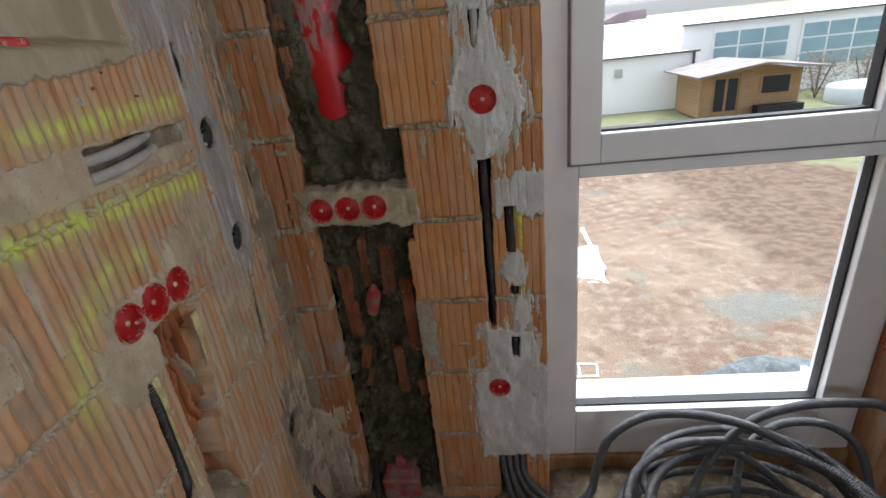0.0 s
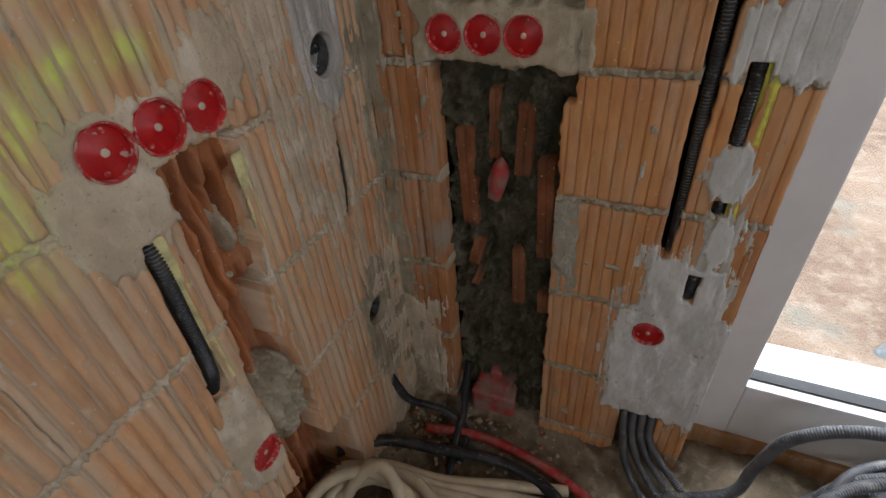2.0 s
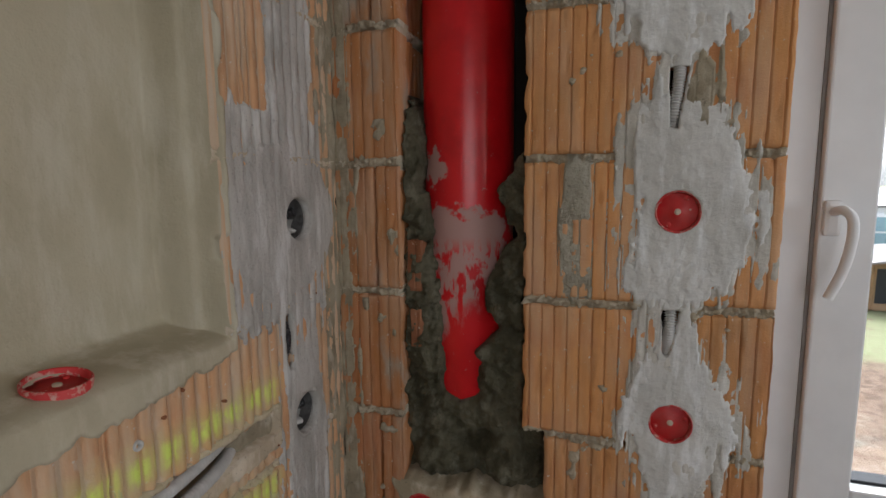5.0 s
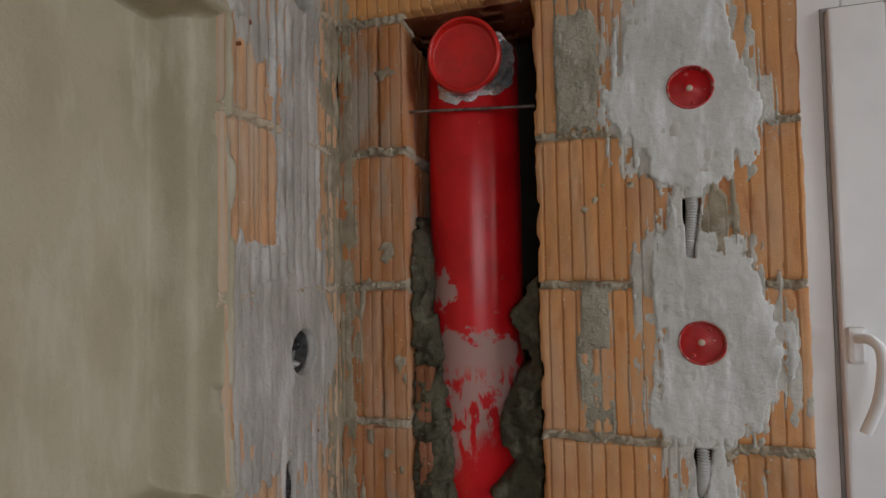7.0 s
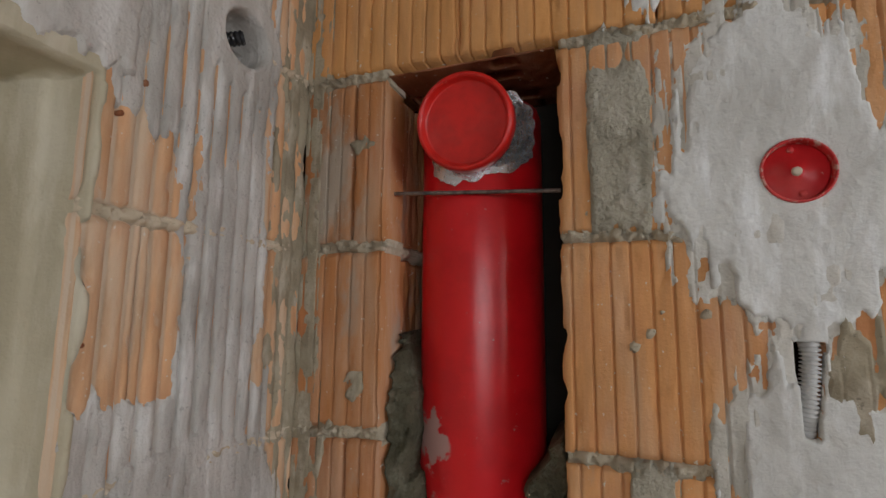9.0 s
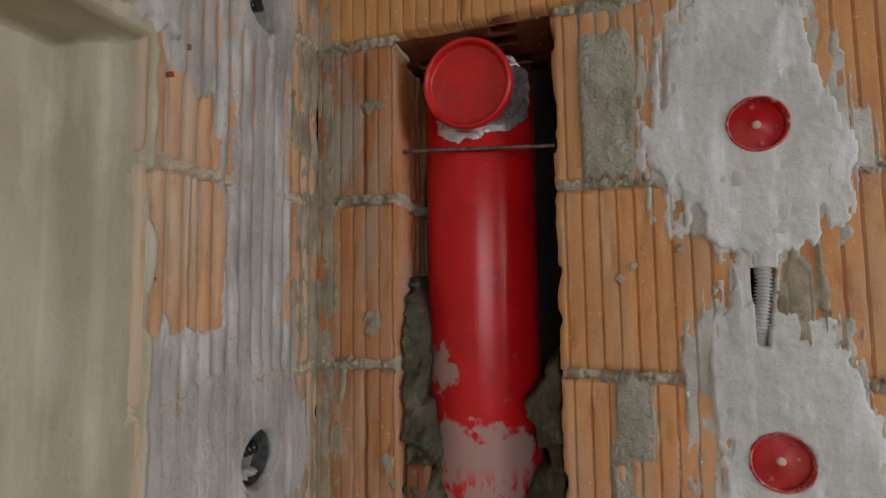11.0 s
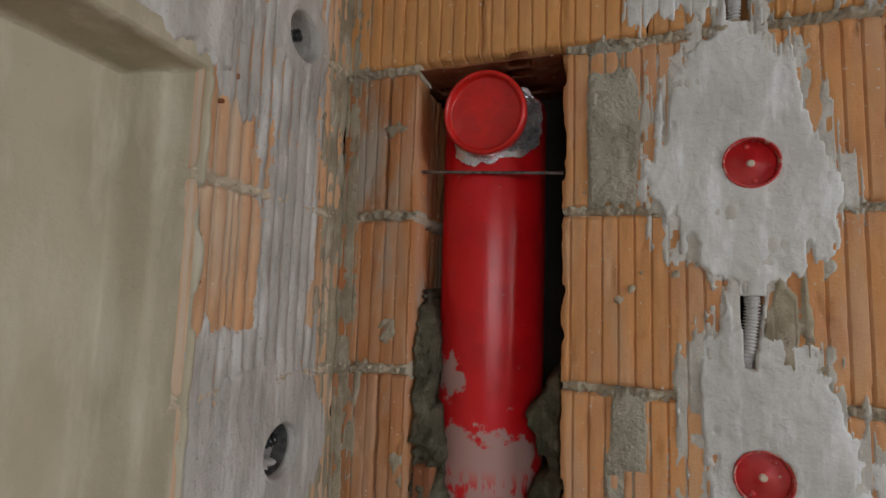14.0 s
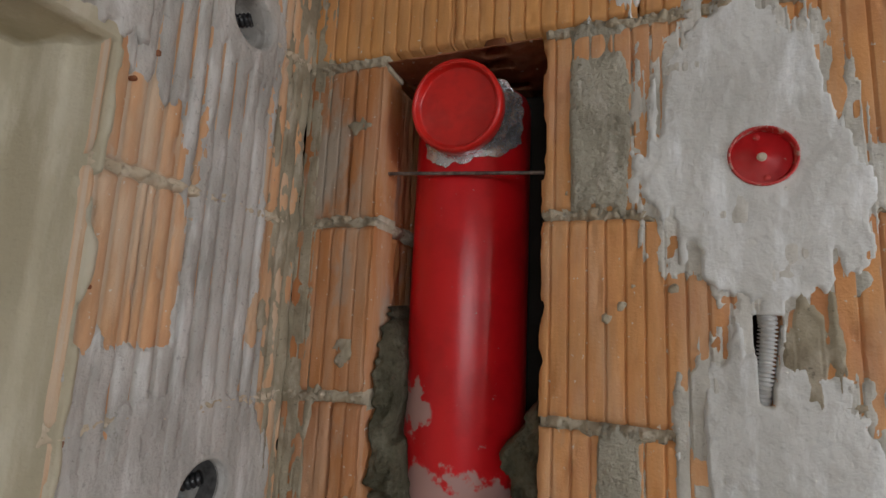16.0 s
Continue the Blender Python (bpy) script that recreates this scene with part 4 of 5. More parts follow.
for k, (x, z) in enumerate(NORTH_SOCKETS[1:]):
    socket_box((x, -0.003, z), (0, -1, 0), "red covered flush box in a jagged grey plaster patch", "column of boxes beside the window", 40 * k, 0.93)
socket_box((0.004, -0.545, 0.50), (1, 0, 0), "low red flush socket box near the floor", "", 15, 0.88)
socket_box((-0.0345, -0.521, 1.5555), (0.14, 0, 1), "red covered flush box in the niche's sill", "", 15, 0.84)
socket_box((1.781, 0.075, 0.53), (-1, 0, 0), "red covered flush box in the window reveal", "", 15)

# open round holes with loose plaster and a conduit end inside
for k, (u, v) in enumerate(WEST_HOLES):
    thing = empty("open_box", (0, -u, v), "empty round box hole with crumbs of plaster", "box hole", "column of open holes")
    m = Matrix.Translation((0.0, -u, v)) @ Vector((1, 0, 0)).to_track_quat("Z", "Y").to_matrix().to_4x4()
    grey = GYPSUM_WEST if v > 1 else SMEAR
    lathe("rim", [(0.046, 0.0030), (0.0405, 0.0056), (0.0365, 0.003), (0.0355, -0.012)], m, grey, thing, 32)
    # Lower cups and the lowest crumbs have the hole's shade in their colour.
    lathe("cup", [(0.0356, -0.010), (0.0345, -0.062), (0.0, -0.064)], m, GYPSUM_WEST if v > 2.0 else CUP_SHADE, thing, 32)
    sheet("crumb_heap", np.arange(-0.028, 0.028, 0.003), np.arange(-0.03, 0.0, 0.003), lambda a, b, h, u=u, v=v: west(u + a, v + b, h),
          lambda a, b, k=k: -0.022 + 0.03 * fbm(a * 60, b * 60, 130 + k, 3) - 0.05 * smooth(-0.020, -0.006, b - 0.3 * a), GYPSUM if v > 1 else VOID_SHADE, thing, lambda a, b: np.hypot(a, b) < 0.029, 0.03)
    tube("conduit_end", [(-0.055, -u - 0.012, v + 0.004), (-0.030, -u, v + 0.006), (-0.012, -u + 0.012, v + 0.012)], 0.010, BLACK_TUBE, thing, 0.16, 0.0014)

# ---- the red drain pipe ----
pipe = empty("drain_pipe", (PIPE_X, PIPE_Y, 1.2), "red plastic drain pipe with cement film, set upright in a chase", "pipe")
up = Matrix.Translation((PIPE_X, PIPE_Y, 0))
lathe("barrel", [(PIPE_R, 1.30), (PIPE_R, 1.5), (PIPE_R, 2.0), (PIPE_R, 2.255), (PIPE_R - 0.004, 2.268), (0.07, 2.275), (0.0, 2.276)], up, RED_PIPE, pipe, 72)
axis = Vector((0.03, -1, -0.13))
m = Matrix.Translation((0.247, 0.003, 2.216)) @ axis.to_track_quat("Z", "Y").to_matrix().to_4x4()
lathe("branch", [(0.0615, -0.15), (0.0615, -0.030), (0.0650, -0.028), (0.0650, -0.008)], m, RED_PIPE, pipe, 64, "short red branch facing the room")
lathe("end_cap", [(0.0655, -0.028), (0.0672, -0.024), (0.0672, -0.004), (0.0655, 0.001), (0.0615, 0.002), (0.0590, -0.001), (0.0584, -0.0110), (0.0570, -0.0124), (0.0550, -0.0126), (0.0300, -0.0126), (0.0, -0.0126)], m, CAP_RED, pipe, 72, "round red end cap with a raised lip")


def tape_strip(a0, a1, near, far, flare, seed):
    """Crumpled tape from the branch's skin out to the barrel."""
    us, vs = np.linspace(a0, a1, 60), np.linspace(0, 1, 12)
    uu, vv = np.meshgrid(us, vs)
    ends = np.sin(np.pi * (uu - a0) / (a1 - a0)) ** 0.5
    ragged = vv * (0.55 + 0.45 * ends + 0.5 * fbm(uu * 2.2, uu * 0, seed + 4, 3))
    crumple = 0.014 * fbm(uu * 3.6, vv * 2.5, seed, 3) * (0.25 + vv)
    rad = 0.0640 + flare * ragged + crumple
    z = near + (far - near) * ragged + 0.010 * fbm(uu * 3, vv * 3, seed + 9, 2) * vv
    pts = [tuple(m @ Vector((float(r * math.cos(a)), float(r * math.sin(a)), float(q)))) for r, a, q in zip(rad.ravel(), uu.ravel(), z.ravel())]
    laid = []
    for x, y, z in pts:
        over = max((PIPE_R + 0.0025) ** 2 - (x - PIPE_X) ** 2, 0.0)
        laid.append((x, min(y, PIPE_Y - math.sqrt(over)) if over else y, z))
    pts, nx = laid, len(us)
    faces = [(j * nx + i, j * nx + i + 1, (j + 1) * nx + i + 1, (j + 1) * nx + i) for j in range(len(vs) - 1) for i in range(nx - 1)]
    return mesh_object("tape", pts, faces, TAPE, pipe, "crumpled silver tape round the joint", True)


def rim_angle(x, y, z):
    """Angle about the branch's axis of a world direction."""
    d = m.to_3x3().inverted() @ Vector((x, y, z))
    return math.atan2(d.y, d.x)


foot, right_top = rim_angle(-1.0, 0, -0.7), rim_angle(0.75, 0, 0.8)
while right_top < foot:
    right_top += 2 * math.pi
if right_top - foot > 3.6:
    foot, right_top = right_top, foot + 2 * math.pi
tape_strip(foot, right_top, -0.026, -0.070, 0.022, 140)
rod = empty("steel_rod", (0.25, 0.030, 2.12), "thin rusty steel rod across the pipe chase", "rod")
tube("bar", [(0.120, 0.034, 2.133), (0.250, 0.030, 2.124), (0.376, 0.028, 2.116)], 0.0028, STEEL, rod, 0.0, 0.01, 10)

# red piece and dusty stub at the foot of the chase
stub = empty("pipe_stub", (0.25, 0.05, 0.1), "dusty red plastic pipe fitting half buried in cement", "pipe fitting")


def worn_block(name, lo, hi, turn, material, parent, seed):
    """A rounded, dented block."""
    bm = box(lo, hi)
    bmesh.ops.bevel(bm, geom=bm.edges[:], offset=0.014, segments=3, profile=0.6, affect="EDGES")
    bmesh.ops.subdivide_edges(bm, edges=bm.edges[:], cuts=3, use_grid_fill=True)
    mid = (Vector(lo) + Vector(hi)) / 2
    for v in bm.verts:
        v.co = mid + Matrix.Rotation(radians(turn), 3, "Z") @ (v.co - mid)
        v.co += 0.006 * noise.noise_vector(v.co * 28 + Vector((seed, 0, 0)))
    return bm_part(name, bm, material, parent, "", 0, True)


worn_block("fitting", (0.184, -0.006, -0.02), (0.314, 0.085, 0.098), 5, DUSTY_RED, stub, 1)
worn_block("collar", (0.196, 0.020, 0.085), (0.300, 0.095, 0.118), -6, DUSTY_RED, stub, 5)
worn_block("lug", (0.226, 0.040, 0.105), (0.262, 0.090, 0.146), 20, DUSTY_RED, stub, 9)
drip = empty("pipe_scrap", (0.252, 0.03, 0.78), "pinkish red pipe scrap showing through cement", "pipe fitting")
bm = bmesh.new()
bmesh.ops.create_icosphere(bm, subdivisions=4, radius=1, matrix=pose(0.252, 0.058, 0.785, 0, 12, 0) @ Matrix.Diagonal((0.022, 0.018, 0.062, 1)))
for v in bm.verts:
    v.co += Vector((0.006, 0.004, 0.01)) * noise.noise(v.co * 40)
bm_part("scrap", bm, DUSTY_RED, drip, "", 0, True)

# ---- conduits in the wall slots ----
def conduit(name, points, radius, material, label, ridge=0.15, group="", step=0.0014):
    thing = empty(name, points[0], label, "conduit", group)
    tube("tube", points, radius, material, thing, ridge, step, 12)
    return thing


conduit("conduit", [(0.616, 0.030, 1.24), (0.615, 0.014, 1.19), (0.615, 0.012, 1.10), (0.617, 0.014, 0.95), (0.620, 0.018, 0.80), (0.622, 0.034, 0.69)], 0.0108, BLACK_TUBE, "black corrugated conduit laid in a wall slot", 0.3)
conduit("conduit", [(0.676, 0.030, 1.10), (0.675, 0.012, 1.05), (0.675, 0.010, 0.97), (0.680, 0.018, 0.82), (0.675, 0.014, 0.64), (0.672, 0.03, 0.58)], 0.0115, BLACK_TUBE, "black corrugated conduit partly plastered over", 0.16)
conduit("conduit", [(0.613, 0.03, 1.97), (0.612, 0.005, 1.93), (0.610, 0.004, 1.90), (0.606, 0.008, 1.86), (0.604, 0.03, 1.82)], 0.0096, PALE_TUBE, "pale corrugated conduit between two boxes", 0.34, "", 0.00105)
conduit("conduit", [(0.615, 0.03, 1.58), (0.615, 0.005, 1.54), (0.614, 0.004, 1.50), (0.613, 0.03, 1.45)], 0.0098, PALE_TUBE, "pale corrugated conduit between two boxes", 0.34, "", 0.00105)
conduit("conduit", [(0.601, 0.03, 2.39), (0.600, 0.006, 2.345), (0.600, 0.008, 2.32), (0.600, 0.03, 2.28)], 0.0090, PALE_TUBE, "pale corrugated conduit above the upper box", 0.36, "", 0.00105)
conduit("conduit", [(-0.035, -0.548, 1.03), (-0.012, -0.549, 0.96), (-0.010, -0.552, 0.85), (-0.012, -0.556, 0.74), (-0.04, -0.558, 0.67)], 0.0115, BLACK_TUBE, "black corrugated conduit in a slot under the sockets", 0.3)
conduit("conduit", [(-0.03, -0.124, 0.99), (-0.012, -0.136, 0.90), (-0.012, -0.148, 0.80), (-0.03, -0.16, 0.72)], 0.0065, BLACK_TUBE, "thin black conduit in a narrow slot", 0.15)
conduit("conduit", [(-0.02, -0.174, 1.545), (-0.005, -0.174, 1.50), (-0.02, -0.175, 1.44)], 0.0072, BLACK_TUBE, "thin black conduit in a narrow slot", 0.15)
for z, x in ((1.3745, -0.014), (1.3475, -0.007)):
    conduit("conduit", [(-0.055, -0.255, z + 0.012), (x - 0.012, -0.32, z + 0.006), (x, -0.40, z), (x, -0.47, z - 0.003), (x - 0.02, -0.56, z - 0.004)], 0.0098, PALE_TUBE, "pale grey conduit bent into a level wall slot", 0.05, "pair of level conduits")
for place, u0, u1, v0, v1, wall in ((west, 0.526, 0.537, 0.70, 1.0, wall_west), (west, 0.366, 0.378, 0.86, 1.02, wall_west), (north, 0.692, 0.706, 0.945, 1.070, wall_north), (north, 0.697, 0.707, 0.79, 0.84, wall_north), (north, 0.690, 0.699, 0.60, 0.70, wall_north)):
    patch("paint_line", place, wall, lambda u, v, a=(u0, u1, v0, v1): inside_box(u, v, *a), u0 - 0.01, u1 + 0.01, v0 - 0.02, v1 + 0.02, 0.0010, YELLOW_FOAM if place is west else YELLOW_PAINT, 150, None, 0, 0, 0.005, 0.0025, 0.001)

# ---- window ----
window = empty("window_1", (1.27, 0.15, 0.08), "tall white plastic window over a fixed lower pane", "window", kind="structure")


def bar(name, lo, hi, material=WHITE_PVC, parent=window, bevel=0.004):
    return block(name, lo, hi, material, parent, "", bevel)


FX0, FX1, FZ0, FZ1, FY = 0.7675, 1.783, 0.075, 2.300, 0.118
bar("frame_jamb", (FX0, FY, FZ0), (0.873, FY + 0.085, FZ1))
bar("frame_jamb", (1.660, FY, FZ0), (FX1, FY + 0.085, FZ1))
bar("frame_sill", (0.8735, FY + 0.001, FZ0), (1.6595, FY + 0.085, 0.270))
bar("frame_transom", (0.8735, FY + 0.001, 1.100), (1.6595, FY + 0.085, 1.165))
bar("frame_head", (0.8735, FY + 0.001, 2.225), (1.6595, FY + 0.085, FZ1))
sash = bar("sash", (0.848, FY - 0.016, 1.143), (0.927, FY + 0.055, 2.252))
for lo, hi in (((1.606, FY - 0.016, 1.143), (1.672, FY + 0.055, 2.252)), ((0.9275, FY - 0.0155, 1.1435), (1.6055, FY + 0.055, 1.222)), ((0.9275, FY - 0.0155, 2.172), (1.6055, FY + 0.055, 2.2515))):
    bar("sash_rail", lo, hi)
# Grey strips round the sash draw the shadow gap to the frame.
GAP_SHADE = plain("grey_sash_gap", (0.30, 0.29, 0.28), 0.7)
for lo, hi in (((0.842, FY - 0.003, 1.137), (0.8478, FY + 0.01, 2.258)), ((1.6722, FY - 0.003, 1.137), (1.678, FY + 0.01, 2.258)), ((0.848, FY - 0.003, 1.136), (1.672, FY + 0.01, 1.1428)), ((0.848, FY - 0.003, 2.2522), (1.672, FY + 0.01, 2.258))):
    block("sash_gap_strip", lo, hi, GAP_SHADE, window)
for x0, x1, z0, z1, y in ((0.873, 1.660, 0.270, 1.100, FY + 0.042), (0.927, 1.606, 1.222, 2.172, FY + 0.026)):
    for lo, hi in (((x0 - 0.004, y - 0.014, z0 - 0.004), (x0 + 0.006, y + 0.02, z1 + 0.004)), ((x1 - 0.006, y - 0.014, z0 - 0.004), (x1 + 0.004, y + 0.02, z1 + 0.004)),
                   ((x0 + 0.006, y - 0.014, z0 - 0.004), (x1 - 0.006, y + 0.02, z0 + 0.006)), ((x0 + 0.006, y - 0.014, z1 - 0.006), (x1 - 0.006, y + 0.02, z1 + 0.004))):
        block("gasket", lo, hi, GASKET, window)


def glass_material():
    mat = bpy.data.materials.new("window_glass")
    mat.use_nodes = True
    t = mat.node_tree
    t.nodes.remove(t.nodes["Principled BSDF"])
    clear, gloss, blend, edge, power, scale = (t.nodes.new(k) for k in ("ShaderNodeBsdfTransparent", "ShaderNodeBsdfGlossy", "ShaderNodeMixShader", "ShaderNodeLayerWeight", "ShaderNodeMath", "ShaderNodeMath"))
    clear.inputs[0].default_value, gloss.inputs["Roughness"].default_value = (0.97, 0.98, 0.975, 1), 0.02
    power.operation, power.inputs[1].default_value = "POWER", 5.0
    scale.operation, scale.inputs[1].default_value, scale.inputs[2].default_value = "MULTIPLY_ADD", 0.8, 0.03
    t.links.new(edge.outputs["Facing"], power.inputs[0]), t.links.new(power.outputs[0], scale.inputs[0])
    t.links.new(scale.outputs[0], blend.inputs[0]), t.links.new(clear.outputs[0], blend.inputs[1]), t.links.new(gloss.outputs[0], blend.inputs[2])
    t.links.new(blend.outputs[0], t.nodes["Material Output"].inputs["Surface"])
    return mat


GLASS = glass_material()
for x0, x1, z0, z1, y in ((0.873, 1.660, 0.270, 1.100, FY + 0.042), (0.927, 1.606, 1.222, 2.172, FY + 0.026)):
    pane = block("pane", (x0 + 0.002, y, z0 + 0.002), (x1 - 0.002, y + 0.006, z1 - 0.002), GLASS, window)
    pane.visible_shadow = False
hx, hz, hy = 0.864, 1.695, FY - 0.016
handle = block("handle", (hx - 0.013, hy - 0.010, hz - 0.030), (hx + 0.013, hy + 0.002, hz + 0.030), WHITE_PVC, window, "white lever handle turned down", 0.007)
tube("lever", [(hx, hy - 0.004, hz + 0.010), (hx + 0.002, hy - 0.036, hz + 0.014), (hx + 0.009, hy - 0.050, hz + 0.002), (hx + 0.010, hy - 0.052, hz - 0.030), (hx + 0.003, hy - 0.049, hz - 0.080), (hx - 0.014, hy - 0.044, hz - 0.132)], 0.0076, WHITE_PVC, handle, 0.0, 0.006, 14)
sill = tagged(new("window_sill"), "white metal outer window sill", "window sill", kind="structure")
block("sheet", (0.80, 0.206, 0.215), (1.745, 0.335, 0.228), WHITE_PVC, sill)
block("end_cap", (1.730, 0.206, 0.229), (1.748, 0.340, 0.252), WHITE_PVC, sill)
beam = tagged(block("threshold_beam", (0.766, 0.105, -0.012), (1.785, 0.204, 0.074), TIMBER, None, "", 0.004), "rough brown timber under the window frame", "beam")
tagged(block("head_board", (0.766, 0.045, 2.301), (1.784, 0.204, 2.314), TIMBER), "timber board under the window lintel", "board")

tagged(block("outer_wall", (-0.40, -3.0, -3.2), (EAST + 0.3, 0.22, -0.301), PAINT), "rendered outer wall of the storey below", "wall", kind="structure")

# drilled holes and a wall plug in the west wall
# Each hole is a raised disc, its inner shade given as dark colour.
for u, v, size in ((0.276, 1.724, 0.004), (0.262, 2.185, 0.006), (0.284, 2.145, 0.005), (0.298, 1.93, 0.004), (0.30, 1.79, 0.005), (0.40, 1.50, 0.004), (0.33, 1.455, 0.004), (0.43, 1.478, 0.005), (0.22, 1.33, 0.003), (0.09, 1.56, 0.004)):
    turn = Matrix.Translation((0.0022, -u, v)) @ Vector((1, 0, 0)).to_track_quat("Z", "Y").to_matrix().to_4x4()
    size *= 0.6
    lathe("drill_hole", [(size, -0.006), (size * 0.92, 0.0004), (0.0, 0.0006)], turn, BRICK_RAW, wall_west, 12)
plug = empty("wall_plug", (0, -0.468, 1.462), "small grey wall plug with a screw hole", "wall plug")
turn = Matrix.Translation((0.0025, -0.468, 1.462)) @ Vector((1, 0, 0)).to_track_quat("Z", "Y").to_matrix().to_4x4()
lathe("collar", [(0.0062, -0.004), (0.0062, 0.0016), (0.0050, 0.0022), (0.0032, 0.0010), (0.0030, -0.006)], turn, PALE_TUBE, plug, 18)
lathe("screw", [(0.0030, -0.004), (0.0012, -0.002), (0.0, -0.002)], turn, VOID_SHADE, plug, 12)

# ---- floor things ----
sheet("screed_rubble", np.arange(-0.16, 1.8, 0.012), np.arange(-1.5, 0.175, 0.012), level,
      lambda u, v: -0.004 + 0.016 * fbm(u * 9, v * 9, 160, 4) + 0.03 * smooth(0.10, -0.02, np.minimum(u, -v)) * (0.6 + fbm(u * 20, v * 20, 161, 3)), CONCRETE, floor, None, 0.02)


def coil(name, centre, radius, turns, tube_radius, material, label, seed, ridge, rise=0.03, squash=0.85, spread=0.05, tilt=0.0):
    rng = random.Random(seed)
    pts = []
    steps = 14
    for k in range(int(turns * steps)):
        a = 2 * math.pi * k / steps
        if k % steps == 0:
            dx, dy, r, dz = rng.uniform(-spread, spread), rng.uniform(-spread, spread), radius * rng.uniform(0.82, 1.12), rng.uniform(0, rise)
        x, y = r * math.cos(a) + dx, squash * r * math.sin(a) + dy
        z = tube_radius + rise * (k / steps / turns) * 2 + dz * (0.5 + 0.5 * math.sin(a * 1.0 + seed)) + tilt * (y + radius)
        pts.append((centre[0] + x, centre[1] + y, max(tube_radius, centre[2] + z)))
    thing = empty(name, centre, label, "conduit coil")
    for k in range(int(turns)):
        tube("loop", pts[k * steps:(k + 1) * steps + 1], tube_radius, material, thing, ridge, 0.0016 if ridge else 0.008, 10)
    return thing


coil("conduit_coil", (1.30, -0.20, 0.0), 0.30, 7, 0.0125, GREY_TUBE, "tangled coil of grey corrugated conduit on the floor", 3, 0.14, 0.10, 0.78, 0.07, 0.14)
conduit("conduit", [(0.74, -0.10, 0.02), (0.88, -0.06, 0.08), (0.915, -0.02, 0.15), (0.96, 0.0, 0.27), (1.08, 0.01, 0.345), (1.25, 0.0, 0.345), (1.42, -0.02, 0.29), (1.60, -0.06, 0.16), (1.70, -0.16, 0.03)], 0.0145, GREY_TUBE, "grey corrugated conduit arching up against the window", 0.13)
conduit("conduit", [(1.12, -0.20, 0.02), (1.22, -0.06, 0.16), (1.36, 0.0, 0.30), (1.50, 0.01, 0.362), (1.66, 0.01, 0.372), (1.765, -0.02, 0.36), (1.90, -0.2, 0.25)], 0.0145, GREY_TUBE, "grey corrugated conduit arching up against the window", 0.13)
conduit("conduit", [(1.30, -0.15, 0.02), (1.36, -0.02, 0.18), (1.46, 0.02, 0.275), (1.60, 0.02, 0.285), (1.70, 0.0, 0.22), (1.74, -0.04, 0.10), (1.72, -0.10, 0.015)], 0.0135, GREY_TUBE, "grey corrugated conduit looped beside the window", 0.13)
conduit("conduit", [(1.00, -0.24, 0.02), (1.02, -0.08, 0.13), (1.10, -0.02, 0.22), (1.25, 0.0, 0.24), (1.42, -0.04, 0.16), (1.55, -0.14, 0.03)], 0.0135, GREY_TUBE, "grey corrugated conduit looped beside the window", 0.13)
for k in range(4):
    x = 0.612 + 0.022 * k
    conduit("conduit", [(x, 0.03, 0.24), (x, 0.004, 0.19), (x + 0.008, -0.012, 0.12), (x + 0.03 + 0.016 * k, -0.05, 0.045), (x + 0.10 + 0.05 * k, -0.13 - 0.02 * k, 0.018), (x + 0.30 + 0.05 * k, -0.24, 0.018 + 0.004 * k)], 0.0105, GREY_TUBE, "grey corrugated conduit coming out of the wall's foot", 0.15, "conduits at the wall's foot")
coil("pipe_coil", (0.10, -0.47, 0.045), 0.135, 4, 0.0155, BEIGE_TUBE, "coil of beige plastic pipe on the floor", 5, 0.0, 0.05, 0.9, 0.03)
for k in range(4):
    conduit("pipe", [(-0.05, -0.36 - 0.02 * k, 0.10 + 0.012 * k), (0.05, -0.30 - 0.02 * k, 0.075 + 0.012 * k), (0.20, -0.27 - 0.022 * k, 0.045 + 0.01 * k), (0.36, -0.215 - 0.03 * k, 0.030), (0.52, -0.165 - 0.05 * k, 0.022)], 0.0150, BEIGE_TUBE, "beige plastic pipe running over the floor", 0.0, "beige floor pipes", 0.008)
conduit("pipe", [(-0.08, -0.33, 0.11), (0.02, -0.24, 0.085), (0.16, -0.20, 0.06), (0.32, -0.165, 0.045), (0.47, -0.19, 0.035), (0.60, -0.30, 0.025)], 0.0165, BLACK_TUBE, "thick black plastic pipe over the floor", 0.04)
conduit("pipe", [(0.00, -0.50, 0.05), (0.03, -0.40, 0.15), (0.09, -0.36, 0.195), (0.16, -0.40, 0.15), (0.19, -0.48, 0.06), (0.20, -0.58, 0.03)], 0.0155, BEIGE_TUBE, "beige plastic pipe bent up in a loop", 0.0, "", 0.008)
conduit("pipe", [(0.09, -0.13, 0.025), (0.24, -0.105, 0.03), (0.38, -0.115, 0.028), (0.52, -0.15, 0.022), (0.70, -0.24, 0.02)], 0.0145, DUSTY_PIPE, "dusty red plastic pipe over the floor", 0.0, "", 0.008)
conduit("pipe", [(-0.03, -0.125, 0.28), (0.012, -0.12, 0.16), (0.035, -0.10, 0.09), (0.12, -0.075, 0.055), (0.20, -0.10, 0.03), (0.22, -0.2, 0.025)], 0.012, BLACK_TUBE, "black conduit hanging out of the west wall", 0.1)
conduit("pipe", [(0.16, 0.05, 0.15), (0.165, 0.0, 0.09), (0.18, -0.06, 0.05), (0.19, -0.16, 0.03), (0.22, -0.3, 0.03)], 0.0125, BLACK_TUBE, "black conduit from the chase to the floor", 0.1)

